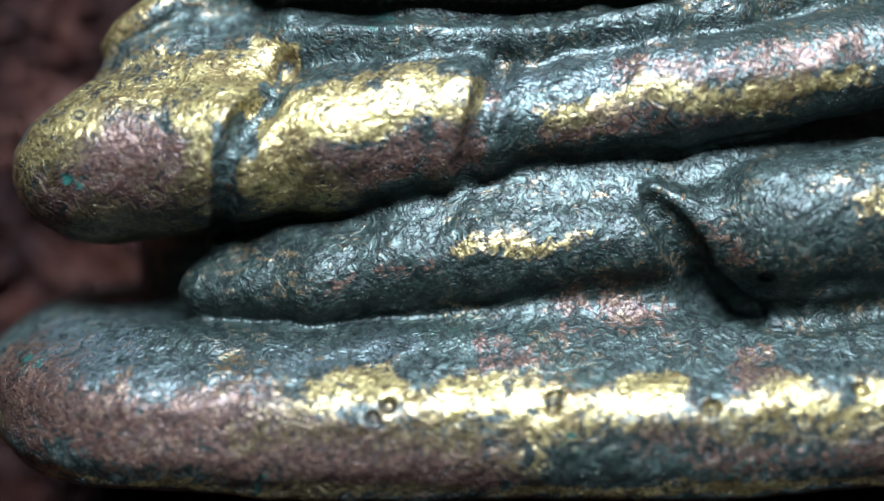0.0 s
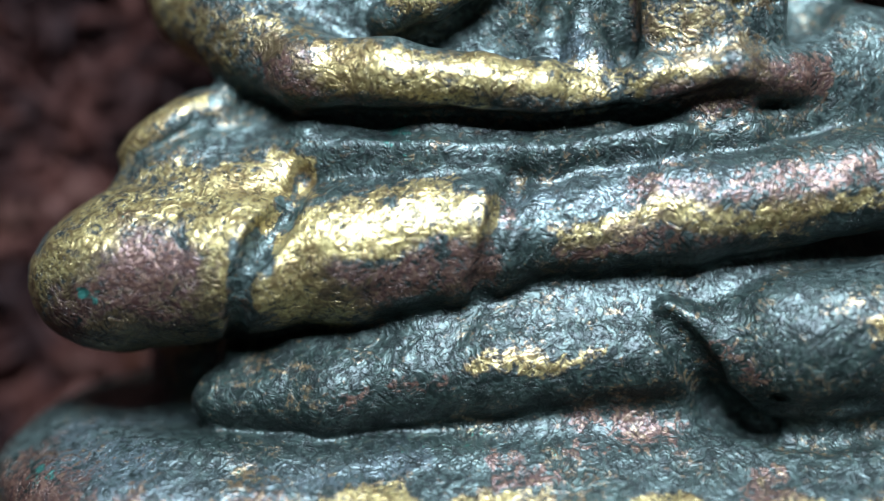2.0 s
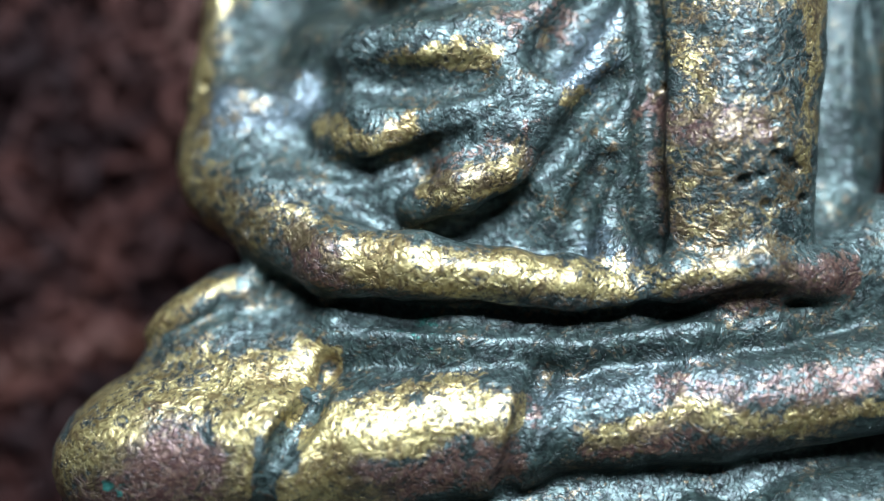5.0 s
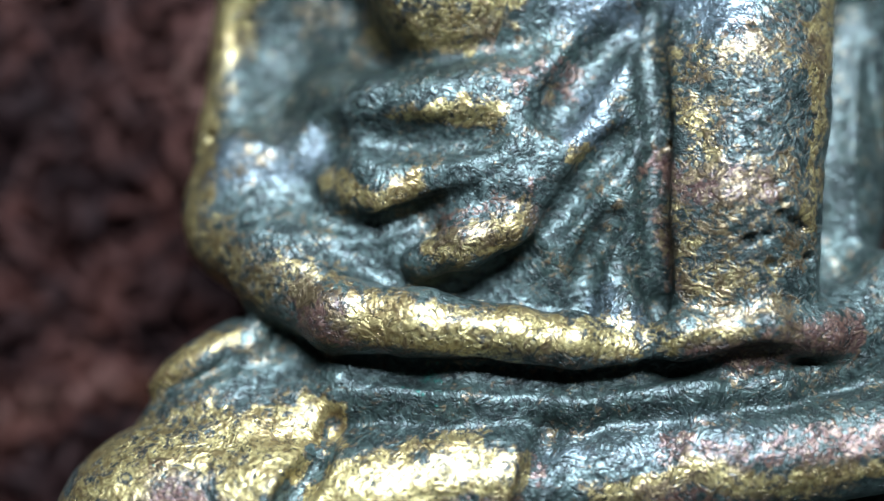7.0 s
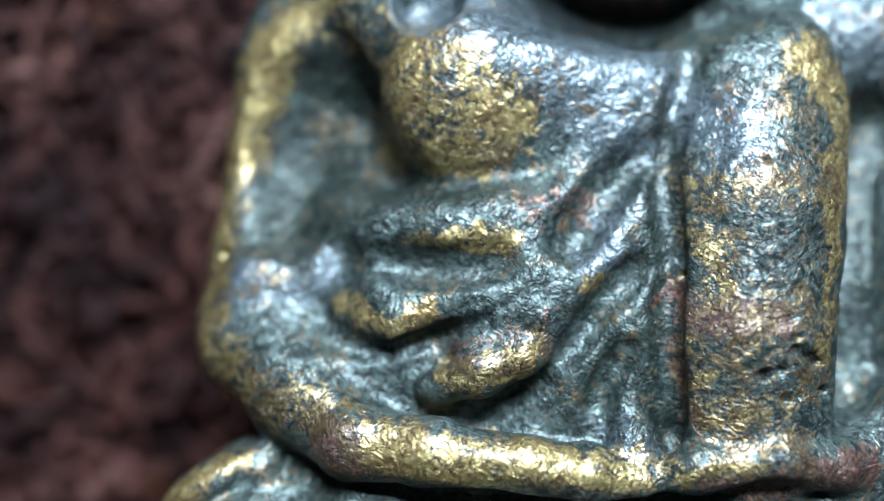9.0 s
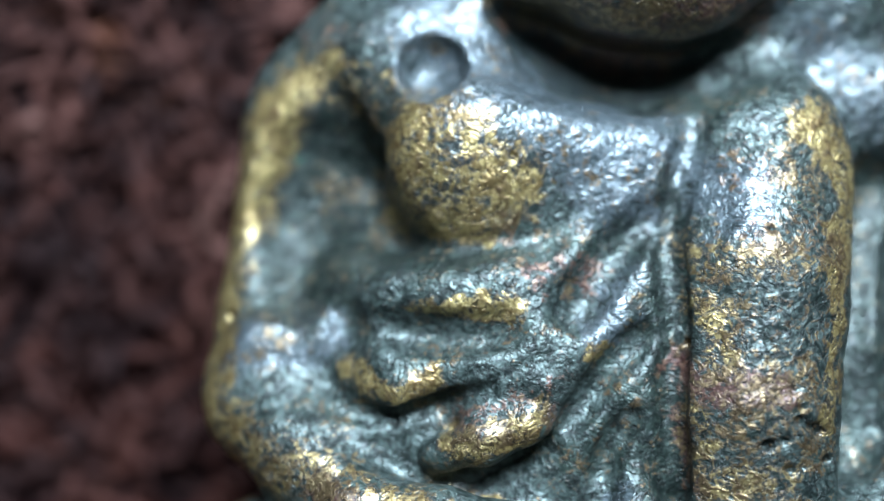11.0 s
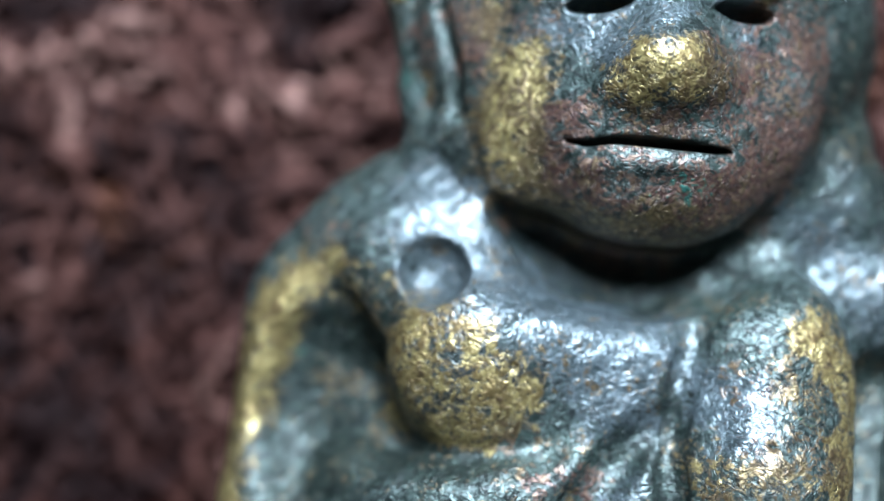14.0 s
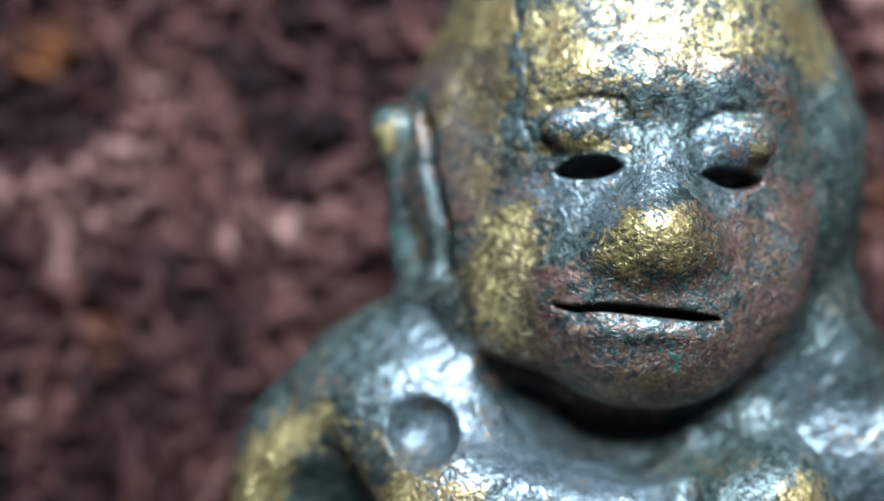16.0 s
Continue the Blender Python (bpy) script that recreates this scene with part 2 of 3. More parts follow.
class Paint:
    """Weights on the points of a figure, brushed on as soft spots and strokes in mm."""

    def __init__(self, points):
        rng = np.random.default_rng(11)
        wobble = points.copy()
        for length, size in ((3.0, 0.11), (1.5, 0.07), (0.8, 0.05), (0.4, 0.03)):
            for _ in range(6):
                way = rng.normal(size=3)
                way *= 2 * math.pi / (length * rng.uniform(0.7, 1.4)) / np.linalg.norm(way)
                wobble += np.sin(points @ way + rng.uniform(0, 6.3))[:, None] * rng.normal(size=3)[None] * size
        self.x, self.y, self.z = wobble.T.astype(np.float32)
        self.layer = {n: np.zeros(len(points), np.float32) for n in ("gold", "maroon", "verdigris", "green_and_shade", "pale")}

    def stroke(self, layer, a, b, r, strength=1.0, soft=0.5):
        a, b = np.array(a[:2]), np.array(b[:2])
        u = b - a
        t = np.clip(((self.x - a[0]) * u[0] + (self.y - a[1]) * u[1]) / max(u @ u, 1e-6), 0, 1)
        s = np.hypot(self.x - a[0] - t * u[0], self.y - a[1] - t * u[1])
        w = strength * np.clip((r * (1 + soft) - s) / (2 * soft * r), 0, 1)
        w[self.z < 5.0] = 0
        old = self.layer[layer]
        self.layer[layer] = np.maximum(old, w) if strength > 0 else np.clip(old + w, 0, 1)

    def line(self, layer, points, r, strength=1.0, soft=0.5):
        for a, b in zip(points, points[1:]):
            self.stroke(layer, a, b, r, strength, soft)

    def spot(self, layer, c, r, strength=1.0, soft=0.5):
        self.stroke(layer, c, c, r, strength, soft)

# ---- the figure, lying on its back ----
def lumpy(points):
    """The unevenness of a small hand-finished casting."""
    rng = np.random.default_rng(7)
    out = points.copy()
    for length, size in ((5.0, 0.07), (2.6, 0.018), (1.4, 0.013), (0.8, 0.009)):
        for _ in range(9):
            way = rng.normal(size=3)
            way *= 2 * math.pi / (length * rng.uniform(0.75, 1.3)) / np.linalg.norm(way)
            out += np.sin(points @ way + rng.uniform(0, 6.3))[:, None] * rng.normal(size=3)[None] * size * 0.5
    out[:, 2] = np.where(points[:, 2] < 0.5, points[:, 2], out[:, 2])
    return out


def figure():
    c = Clay((-19.5, -6.0, 0.0), (32.5, 53.5, 21.0), 0.11)
    # trunk, shoulders, lap: the solid back of the casting
    c.egg((6.8, 26.0, 3.5), (14.0, 12.5, 8.4), k=1)
    c.egg((6.8, 24.0, 6.0), (10.0, 13.0, 7.6), k=2)
    c.egg((5.60, 18.89, 7.50), (12.0, 8.5, 7.0), k=2)
    c.egg((4.08, 12.56, 9.50), (14.6, 5.0, 5.6), 2, k=1.5)
    c.egg((7.43, 5.48, 8.00), (18.5, 7.0, 7.6), 2, k=1.5)
    # pedestal: bulging rim with a sharp lower edge, below a sloping ledge
    c.slab((6.91, -0.85, 9.60), (23.0, 2.05, 9.0), 8.0, 1.55, 0.0022, k=0.7)
    c.slab((6.91, -2.55, 8.60), (22.6, 0.5, 9.3), 8.0, 0.35, 0.0022, k=0.5)
    c.slab((7.11, 0.95, 8.20), (22.0, 1.7, 8.6), 7.5, 1.5, 0.001, k=1.6)
    # lower leg and sole
    c.strand([(-6.82, 3.95, 14.30), (-2.90, 4.30, 14.90), (2.89, 5.25, 14.80), (8.85, 5.61, 14.80)], [1.05, 1.4, 1.65, 1.6], k=0.5)
    c.strand([(-6.00, 5.10, 13.60), (0.50, 6.20, 14.00), (8.00, 7.10, 13.80)], [0.9, 1.2, 1.2], k=1.0)
    c.strand([(10.45, 5.86, 14.70), (13.36, 5.81, 14.90), (17.12, 6.30, 14.70)], [1.55, 2.4, 2.5], k=0.35)
    c.strand([(11.90, 4.20, 14.40), (14.70, 3.93, 14.40), (17.96, 4.24, 14.20)], [1.1, 1.3, 1.3], k=0.7)
    c.strand([(9.02, 7.12, 15.60), (10.35, 6.32, 15.70)], [0.45, 0.6], k=0.5)
    # thigh and shin across
    c.egg((-9.82, 8.73, 13.40), (3.9, 3.0, 3.8), 14, k=0.5)
    c.strand([(-7.42, 8.78, 14.40), (-5.40, 8.98, 14.85)], [2.75, 2.55], k=0.8)
    c.strand([(-5.00, 9.00, 14.45), (-1.96, 9.24, 14.70), (2.40, 9.70, 14.70)], [2.45, 2.45, 2.25], k=0.35)
    c.strand([(2.80, 9.72, 14.25), (9.85, 10.50, 14.90), (18.51, 11.75, 14.60)], [1.95, 1.8, 1.7], k=0.5)
    c.egg((26.6, 10.0, 13.0), (4.0, 3.2, 3.8), -12, k=0.8)
    c.strand([(18.51, 11.75, 14.60), (25.5, 10.5, 13.5)], [1.7, 2.6], k=0.6)
    # hip folds
    c.egg((-8.81, 13.70, 12.00), (2.3, 0.95, 2.0), 34, k=0.9)
    c.strand([(-8.50, 12.88, 12.60), (-7.10, 14.21, 12.90), (-6.65, 15.20, 12.60)], [0.5, 0.6, 0.4], k=0.5)
    c.egg((-8.36, 12.31, 11.80), (3.0, 1.2, 2.6), 26, k=0.5)
    c.strand([(3.25, 12.70, 14.00), (4.80, 12.60, 14.60), (9.09, 12.90, 14.80), (11.70, 13.20, 14.50), (14.72, 13.95, 13.60)], [0.45, 0.75, 0.85, 0.7, 0.4], k=0.7)
    c.strand([(4.48, 12.75, 14.60), (7.69, 12.95, 14.80), (10.64, 13.23, 14.70), (13.11, 13.70, 14.20)], [0.35, 0.42, 0.42, 0.25], k=0.35)
    c.egg((-6.22, 11.60, 13.00), (3.4, 1.3, 2.2), 12, k=1.2)
    c.strand([(-3.21, 12.93, 14.00), (0.82, 12.74, 14.30), (4.80, 12.73, 14.30)], [0.7, 0.8, 0.8], k=1.2)
    # forearms laid across the lap
    c.strand([(-7.37, 18.92, 10.20), (-5.63, 17.10, 12.20), (-3.49, 15.61, 14.40), (-0.60, 15.32, 15.10), (2.80, 14.95, 15.20), (4.80, 14.68, 15.30), (6.60, 14.52, 15.20)], [2.6, 2.0, 1.25, 1.15, 0.95, 1.0, 0.7], k=0.5)
    c.strand([(7.35, 14.63, 15.10), (8.57, 14.98, 15.30), (11.06, 15.24, 15.30), (13.35, 15.09, 14.70), (15.21, 14.97, 13.20)], [0.62, 0.85, 0.95, 0.8, 0.5], k=0.3)
    c.egg((15.40, 14.95, 12.00), (3.6, 2.6, 2.6), 25, k=1.2)
    # upper arms
    c.strand([(-7.34, 18.97, 9.80), (-6.99, 22.35, 8.60), (-6.06, 28.90, 8.20), (-3.88, 30.56, 8.00)], [2.6, 2.6, 2.75, 3.0], k=0.8)
    c.strand([(-5.40, 30.60, 7.80), (-3.20, 32.60, 8.00), (1.57, 35.33, 8.50)], [2.85, 2.95, 3.0], k=1.6)
    c.strand([(16.32, 31.27, 7.60), (14.59, 33.74, 8.00), (11.30, 35.46, 8.50)], [2.6, 2.6, 3.0], k=1.2)
    c.strand([(21.46, 18.52, 9.40), (19.53, 24.18, 8.40), (18.42, 30.48, 8.20), (15.29, 30.56, 8.00)], [2.6, 2.6, 2.8, 3.0], k=0.8)
    c.egg((-5.40, 21.91, 8.50), (3.0, 6.0, 3.6), 0, k=1.5)
    c.strand([(-4.60, 29.46, 12.00), (-5.55, 27.65, 11.40), (-5.94, 25.31, 11.20), (-6.60, 23.36, 11.60)], [0.7, 1.2, 1.2, 0.6], k=2.4, cut=True)
    c.egg((-7.51, 21.11, 11.20), (1.3, 0.7, 0.8), 10, k=0.7)
    # breast running up into the chest, folds of the robe, sash
    c.egg((0.15, 28.13, 12.00), (2.95, 3.1, 2.45), 25, k=2.0)
    c.egg((3.22, 29.70, 11.00), (4.0, 3.0, 2.2), -20, k=2.5)
    c.egg((10.48, 30.05, 12.20), (0.95, 0.85, 1.15), 0, k=0.3)
    c.strand([(-4.49, 23.86, 10.60), (-2.16, 23.03, 12.60), (-0.08, 22.87, 13.20), (1.96, 23.09, 13.30), (4.19, 23.92, 13.10)], [0.6, 0.95, 0.95, 0.9, 0.75], k=1.5)
    c.strand([(-1.49, 22.60, 13.50), (0.94, 22.83, 13.70), (2.94, 23.33, 13.70), (4.57, 23.97, 13.40)], [0.35, 0.42, 0.45, 0.4], k=0.5)
    c.strand([(-4.59, 20.82, 11.20), (-2.10, 20.47, 13.10), (0.97, 20.83, 13.60), (3.18, 21.26, 13.60), (5.01, 21.79, 13.30)], [0.6, 0.95, 0.95, 0.9, 0.6], k=1.4)
    c.egg((-1.90, 17.33, 12.30), (3.2, 1.7, 1.3), 0, k=1.2)
    c.egg((-2.34, 18.57, 12.30), (2.4, 1.1, 1.1), 0, k=1.0)
    c.strand([(-4.00, 20.13, 12.60), (-2.04, 19.79, 13.80), (-0.23, 20.22, 13.90)], [0.35, 0.5, 0.4], k=0.7)
    c.strand([(0.98, 19.74, 14.00), (2.97, 19.97, 14.10), (4.76, 21.14, 13.90)], [0.6, 0.7, 0.5], k=0.9)
    c.strand([(-0.69, 17.41, 14.00), (1.00, 18.02, 14.50), (2.57, 18.64, 14.50), (3.68, 18.98, 14.00)], [0.6, 0.85, 0.8, 0.5], k=0.35)
    c.strand([(0.99, 19.14, 14.00), (3.17, 19.47, 14.10)], [0.6, 0.6], k=0.7)
    c.strand([(11.14, 28.65, 11.30), (10.82, 23.90, 12.90), (10.51, 19.25, 13.60), (10.54, 15.65, 13.70)], [3.15, 2.95, 2.75, 2.6], k=0.3, flat=0.85)
    c.strand([(8.81, 26.57, 12.60), (8.76, 22.43, 13.70), (8.58, 16.72, 14.50)], [0.9, 0.9, 0.8], k=0.9)
    c.strand([(13.09, 27.90, 12.20), (12.65, 22.49, 13.30), (12.30, 16.53, 14.10)], [0.9, 0.9, 0.8], k=0.9)
    c.strand([(6.94, 24.47, 13.00), (5.68, 22.60, 13.50), (4.67, 21.58, 13.70)], [0.6, 0.75, 0.5], k=0.6)
    c.strand([(7.07, 21.82, 13.00), (6.12, 19.99, 13.50), (4.59, 18.38, 13.90), (4.21, 16.79, 14.00)], [0.5, 0.75, 0.6, 0.4], k=0.7)
    c.strand([(6.09, 17.41, 14.00), (6.51, 15.73, 14.70), (6.93, 14.55, 15.20)], [0.6, 0.75, 0.4], k=0.5)
    # neck, head
    c.rod((6.97, 30.47, 6.00), (6.46, 37.91, 7.50), 5.0, 5.4, k=1.2)
    c.egg((6.30, 32.80, 12.60), (5.4, 2.7, 3.4), 0, k=1.8, cut=True)
    c.egg((6.75, 44.21, 6.60), (8.45, 10.6, 8.2), -2, k=0.6)
    c.egg((6.70, 40.10, 8.60), (7.1, 6.0, 5.6), -2, k=1.2)
    c.egg((6.72, 37.50, 10.45), (5.8, 4.4, 4.4), -3, k=1.6)
    c.egg((7.20, 34.75, 12.10), (3.3, 2.1, 2.3), 0, k=2.0)
    # brow, eyes, nose, mouth
    c.strand([(3.20, 44.60, 13.40), (4.61, 44.80, 13.70), (6.82, 44.18, 14.00), (9.51, 44.40, 13.60), (11.27, 44.10, 13.00)], [0.4, 0.45, 0.5, 0.45, 0.4], k=1.6)
    c.egg((4.34, 40.18, 16.60), (2.2, 1.1, 1.2), 0, k=1.2, cut=True)
    c.egg((9.38, 40.09, 16.40), (1.9, 1.1, 1.2), 0, k=1.2, cut=True)
    c.egg((4.56, 42.53, 14.10), (1.62, 0.95, 0.75), 0, k=0.15)
    c.egg((9.93, 42.35, 13.75), (1.55, 1.05, 0.8), 8, k=0.35)
    c.egg((4.76, 41.10, 14.40), (1.32, 0.4, 2.2), 0, k=0.1, cut=True)
    c.egg((9.84, 40.92, 14.20), (1.3, 0.38, 2.2), 0, k=0.1, cut=True)
    c.rod((7.37, 41.10, 14.20), (6.99, 38.80, 15.20), 0.65, 0.95, k=1.6)
    c.egg((7.01, 38.57, 14.55), (1.85, 1.4, 1.4), 0, k=1.4)
    c.egg((5.76, 38.06, 14.30), (0.95, 0.75, 0.85), 0, k=0.8)
    c.egg((8.44, 38.21, 14.30), (0.95, 0.8, 0.85), 0, k=0.8)
    c.egg((6.76, 36.86, 13.60), (2.6, 0.6, 0.9), -2, k=0.8)
    c.egg((6.72, 35.22, 14.00), (2.7, 0.5, 0.85), -2, k=0.4)
    c.egg((6.87, 35.97, 14.00), (2.6, 0.18, 1.6), -3, k=0.12, cut=True)
    c.egg((4.25, 36.06, 13.40), (0.9, 0.12, 0.9), -14, k=0.12, cut=True)
    c.egg((6.54, 34.44, 15.40), (1.8, 0.35, 0.6), -2, k=0.7, cut=True)
    c.egg((2.03, 37.31, 11.50), (1.7, 3.0, 1.1), 6, k=1.6)
    c.egg((11.45, 37.91, 11.60), (1.4, 2.6, 1.0), -8, k=1.6)
    # ears, hanging to the shoulders and fused to the head
    c.egg((0.07, 41.06, 8.80), (2.6, 5.5, 2.9), 4, k=1.6)
    c.strand([(-2.67, 43.09, 9.60), (-2.14, 40.74, 9.30), (-1.78, 38.46, 9.40), (-1.51, 37.10, 9.80)], [1.05, 0.75, 0.8, 0.75], k=0.4)
    c.rod((-1.72, 42.75, 8.20), (-1.14, 37.62, 8.40), 1.2, 1.3, k=0.8)
    c.strand([(-1.71, 36.20, 9.80), (-0.46, 36.86, 10.80), (0.33, 35.78, 10.90), (0.89, 34.71, 10.60)], [0.8, 0.75, 0.7, 0.6], k=0.5)
    c.score([(-1.48, 43.83, 10.00), (-1.21, 41.57, 10.00), (-0.65, 39.34, 10.00), (-0.47, 37.72, 11.00)], 0.2, 0.4)
    c.egg((13.73, 41.30, 8.60), (2.2, 5.5, 2.8), -4, k=1.6)
    c.strand([(15.23, 43.55, 9.00), (15.20, 41.31, 8.70), (14.97, 38.80, 8.80)], [0.9, 0.75, 0.8], k=0.5)
    c.rod((13.99, 43.30, 7.20), (13.77, 37.91, 7.60), 1.2, 1.4, k=1.0)
    c.rod((14.84, 37.00, 8.60), (14.06, 35.18, 9.00), 1.0, 1.3, k=1.2)
    # deep hollow below the jaw
    c.strand([(1.34, 33.43, 11.80), (4.12, 31.73, 11.60), (6.87, 31.16, 11.60), (9.17, 31.64, 11.60), (11.00, 33.26, 11.80)], [0.6, 1.0, 1.2, 1.0, 0.5], k=0.7, cut=True)
    # punched hole on the shoulder
    c.egg(c.on(-1.27, 31.61, 12.00, -0.85), (2.7, 2.3, 0.95), 0, k=1.6)
    c.egg(c.on(-1.27, 31.61, 12.00, 0.95), (1.55, 1.55, 2.15), 0, k=0.06, cut=True)
    # grooves and pits that follow the surface
    c.score([(-3.56, 11.92, 16.00), (-4.11, 10.66, 17.00), (-5.00, 9.48, 17.00), (-5.54, 8.47, 17.00), (-5.78, 7.35, 17.00), (-6.30, 5.96, 16.00)], 0.34, 0.3)
    c.score([(-4.11, 10.48, 17.00), (-4.91, 9.38, 17.00)], 0.5, 0.4)
    c.score([(3.77, 11.64, 16.00), (3.18, 10.11, 17.00), (2.70, 8.64, 17.00), (2.44, 7.68, 16.00)], 0.28, 0.5)
    c.score([(8.85, 6.66, 16.00), (9.61, 5.59, 16.00), (10.37, 4.41, 16.00), (11.44, 3.25, 15.50)], 0.55, 0.35)
    c.rod((10.73, 3.72, 15.20), (12.40, 2.87, 14.80), 0.7, 0.6, k=0.4, cut=True)
    c.score([(12.15, 2.76, 15.00), (14.32, 2.61, 15.00), (17.04, 2.85, 15.00)], 0.4, 0.4)
    c.score([(6.94, 26.35, 13.50), (5.85, 25.43, 13.50), (4.96, 24.01, 13.50), (3.97, 22.68, 13.50)], 0.5, 0.7)
    c.score([(6.49, 22.01, 13.50), (5.45, 20.99, 14.00), (4.67, 19.59, 14.00), (3.98, 18.58, 14.00)], 0.36, 0.5)
    c.score([(6.07, 19.01, 14.00), (5.43, 17.85, 14.50), (5.05, 16.96, 14.50)], 0.34, 0.5)
    c.score([(8.50, 29.37, 13.00), (7.71, 27.53, 13.00), (7.36, 25.24, 13.50), (7.52, 22.02, 14.00), (7.55, 19.23, 14.00), (7.70, 16.11, 14.50)], 0.34, 0.5)
    c.score([(-4.14, 19.01, 13.00), (-2.42, 18.85, 14.00), (-0.62, 19.27, 14.00), (1.18, 19.78, 14.00)], 0.2, 0.5)
    c.score([(-0.18, 16.52, 14.00), (1.41, 16.92, 14.50), (3.17, 17.82, 14.50)], 0.32, 0.5)
    c.score([(-2.33, 21.91, 13.00), (-0.46, 21.68, 13.50), (1.56, 21.85, 13.50)], 0.35, 0.8)
    c.score([(15.74, 27.36, 11.00), (15.01, 25.21, 12.00), (14.48, 21.68, 12.00), (14.39, 17.52, 12.00)], 0.8, 0.9)
    c.score([(-2.75, 13.76, 14.50), (0.83, 13.55, 14.50), (4.78, 13.44, 14.50), (7.73, 13.82, 14.50), (11.65, 14.40, 14.50)], 0.22, 0.6)
    c.score([(1.98, 47.57, 13.00), (2.41, 44.79, 14.00), (2.19, 43.13, 14.00), (2.86, 41.87, 14.00)], 0.1, 0.05)
    c.score([(2.97, 42.42, 14.00), (3.30, 43.35, 14.00), (4.52, 43.57, 14.00), (5.84, 43.38, 14.00), (6.56, 42.26, 14.00)], 0.11, 0.08)
    c.score([(1.59, 42.20, 14.00), (2.41, 41.80, 14.00), (3.12, 41.70, 14.00)], 0.08, 0.08)
    c.score([(8.37, 42.39, 14.00), (9.47, 43.23, 14.00), (10.67, 43.24, 14.00)], 0.14, 0.15)
    c.dent(10.52, 18.32, 16.00, 0.24)
    c.dent(10.28, 18.19, 16.00, 0.18)
    c.dent(11.23, 17.43, 16.00, 0.22)
    c.dent(11.92, 18.88, 16.00, 0.24)
    c.dent(12.41, 18.66, 16.00, 0.28)
    c.dent(11.61, 19.51, 16.00, 0.16)
    c.dent(7.98, 21.55, 15.00, 0.18)
    c.dent(9.64, 18.87, 16.00, 0.16)
    c.dent(10.95, 27.83, 14.00, 0.14)
    c.dent(1.86, 28.14, 14.00, 0.2)
    c.dent(-9.00, 22.14, 10.00, 0.3)
    c.dent(5.14, 0.59, 19.00, 0.3)
    c.dent(5.14, 0.22, 19.00, 0.28)
    c.dent(10.12, 0.30, 19.00, 0.34)
    c.dent(-0.24, 0.48, 18.00, 0.34)
    c.dent(-0.72, 0.12, 18.00, 0.28)
    c.dent(0.51, 0.75, 18.00, 0.25)
    c.dent(15.08, 0.62, 18.00, 0.3)
    c.dent(-10.76, 7.97, 16.00, 0.17)
    c.dent(-10.27, 7.99, 16.00, 0.17)
    c.dent(12.48, 4.16, 16.00, 0.3)
    c.dent(8.03, 21.62, 15.00, 0.2)
    c.dent(11.63, 19.05, 15.00, 0.3)
    c.dent(12.21, 18.87, 15.00, 0.3)
    c.dent(10.48, 18.26, 15.00, 0.22)
    c.dent(11.06, 18.37, 15.00, 0.24)
    c.dent(11.36, 17.40, 15.00, 0.26)
    c.dent(11.84, 17.51, 15.00, 0.2)
    c.dent(12.80, 17.62, 15.00, 0.3)
    c.dent(11.42, 20.12, 15.00, 0.2)
    c.dent(10.54, 21.66, 15.00, 0.22)
    c.dent(11.01, 22.05, 15.00, 0.2)
    c.dent(10.83, 25.63, 14.00, 0.2)
    c.dent(10.90, 28.01, 14.00, 0.14)
    c.dent(1.87, 28.03, 14.00, 0.22)
    c.dent(1.67, 28.27, 14.00, 0.16)
    points, faces = c.skin()
    points = lumpy(points)
    p = Paint(points)
    # dark green patina, with shade painted into the recesses, and pale silvery patina
    p.line("green_and_shade", [(-6.87, 4.03, 16.00), (2.87, 5.17, 16.00), (8.65, 5.61, 16.00), (16.65, 5.80, 16.00)], 2.4, 0.9)
    p.line("green_and_shade", [(4.03, 12.67, 15.00), (11.78, 13.04, 15.00)], 1.0, 0.7)
    p.line("green_and_shade", [(4.75, 2.59, 16.00), (16.31, 2.10, 17.00)], 1.2, 0.6)
    p.line("green_and_shade", [(3.52, 8.80, 16.00), (9.64, 9.41, 16.00), (16.61, 9.99, 16.00)], 0.9, 0.7)
    p.line("green_and_shade", [(-3.97, 29.89), (-4.58, 27.57), (-5.18, 25.25), (-6.42, 22.92)], 1.5, 1.1)
    p.line("green_and_shade", [(-2.56, 24.37, 13.00), (1.95, 24.41, 13.00)], 0.7, 0.7)
    p.line("green_and_shade", [(5.89, 25.38, 14.00), (7.34, 20.42, 14.00), (6.65, 16.16, 15.00)], 0.9, 0.7)
    p.line("green_and_shade", [(0.79, 40.68, 12.00), (-0.27, 38.82, 11.00)], 1.0, 0.7)
    p.line("green_and_shade", [(-4.77, 14.15, 14.00), (3.22, 13.46, 15.00)], 1.0, 0.5)
    # pale patina, with the sheen of chest and lit lid top painted in
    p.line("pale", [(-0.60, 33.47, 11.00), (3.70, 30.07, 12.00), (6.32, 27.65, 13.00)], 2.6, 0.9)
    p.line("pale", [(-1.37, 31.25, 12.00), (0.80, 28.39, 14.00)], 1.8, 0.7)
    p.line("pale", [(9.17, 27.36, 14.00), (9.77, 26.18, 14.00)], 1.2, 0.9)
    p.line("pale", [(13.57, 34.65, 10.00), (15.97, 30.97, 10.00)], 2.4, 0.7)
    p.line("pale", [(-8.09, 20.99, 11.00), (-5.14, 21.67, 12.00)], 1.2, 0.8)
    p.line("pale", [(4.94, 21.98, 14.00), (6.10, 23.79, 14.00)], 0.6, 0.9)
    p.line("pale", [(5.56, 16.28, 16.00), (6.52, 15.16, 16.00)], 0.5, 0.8)
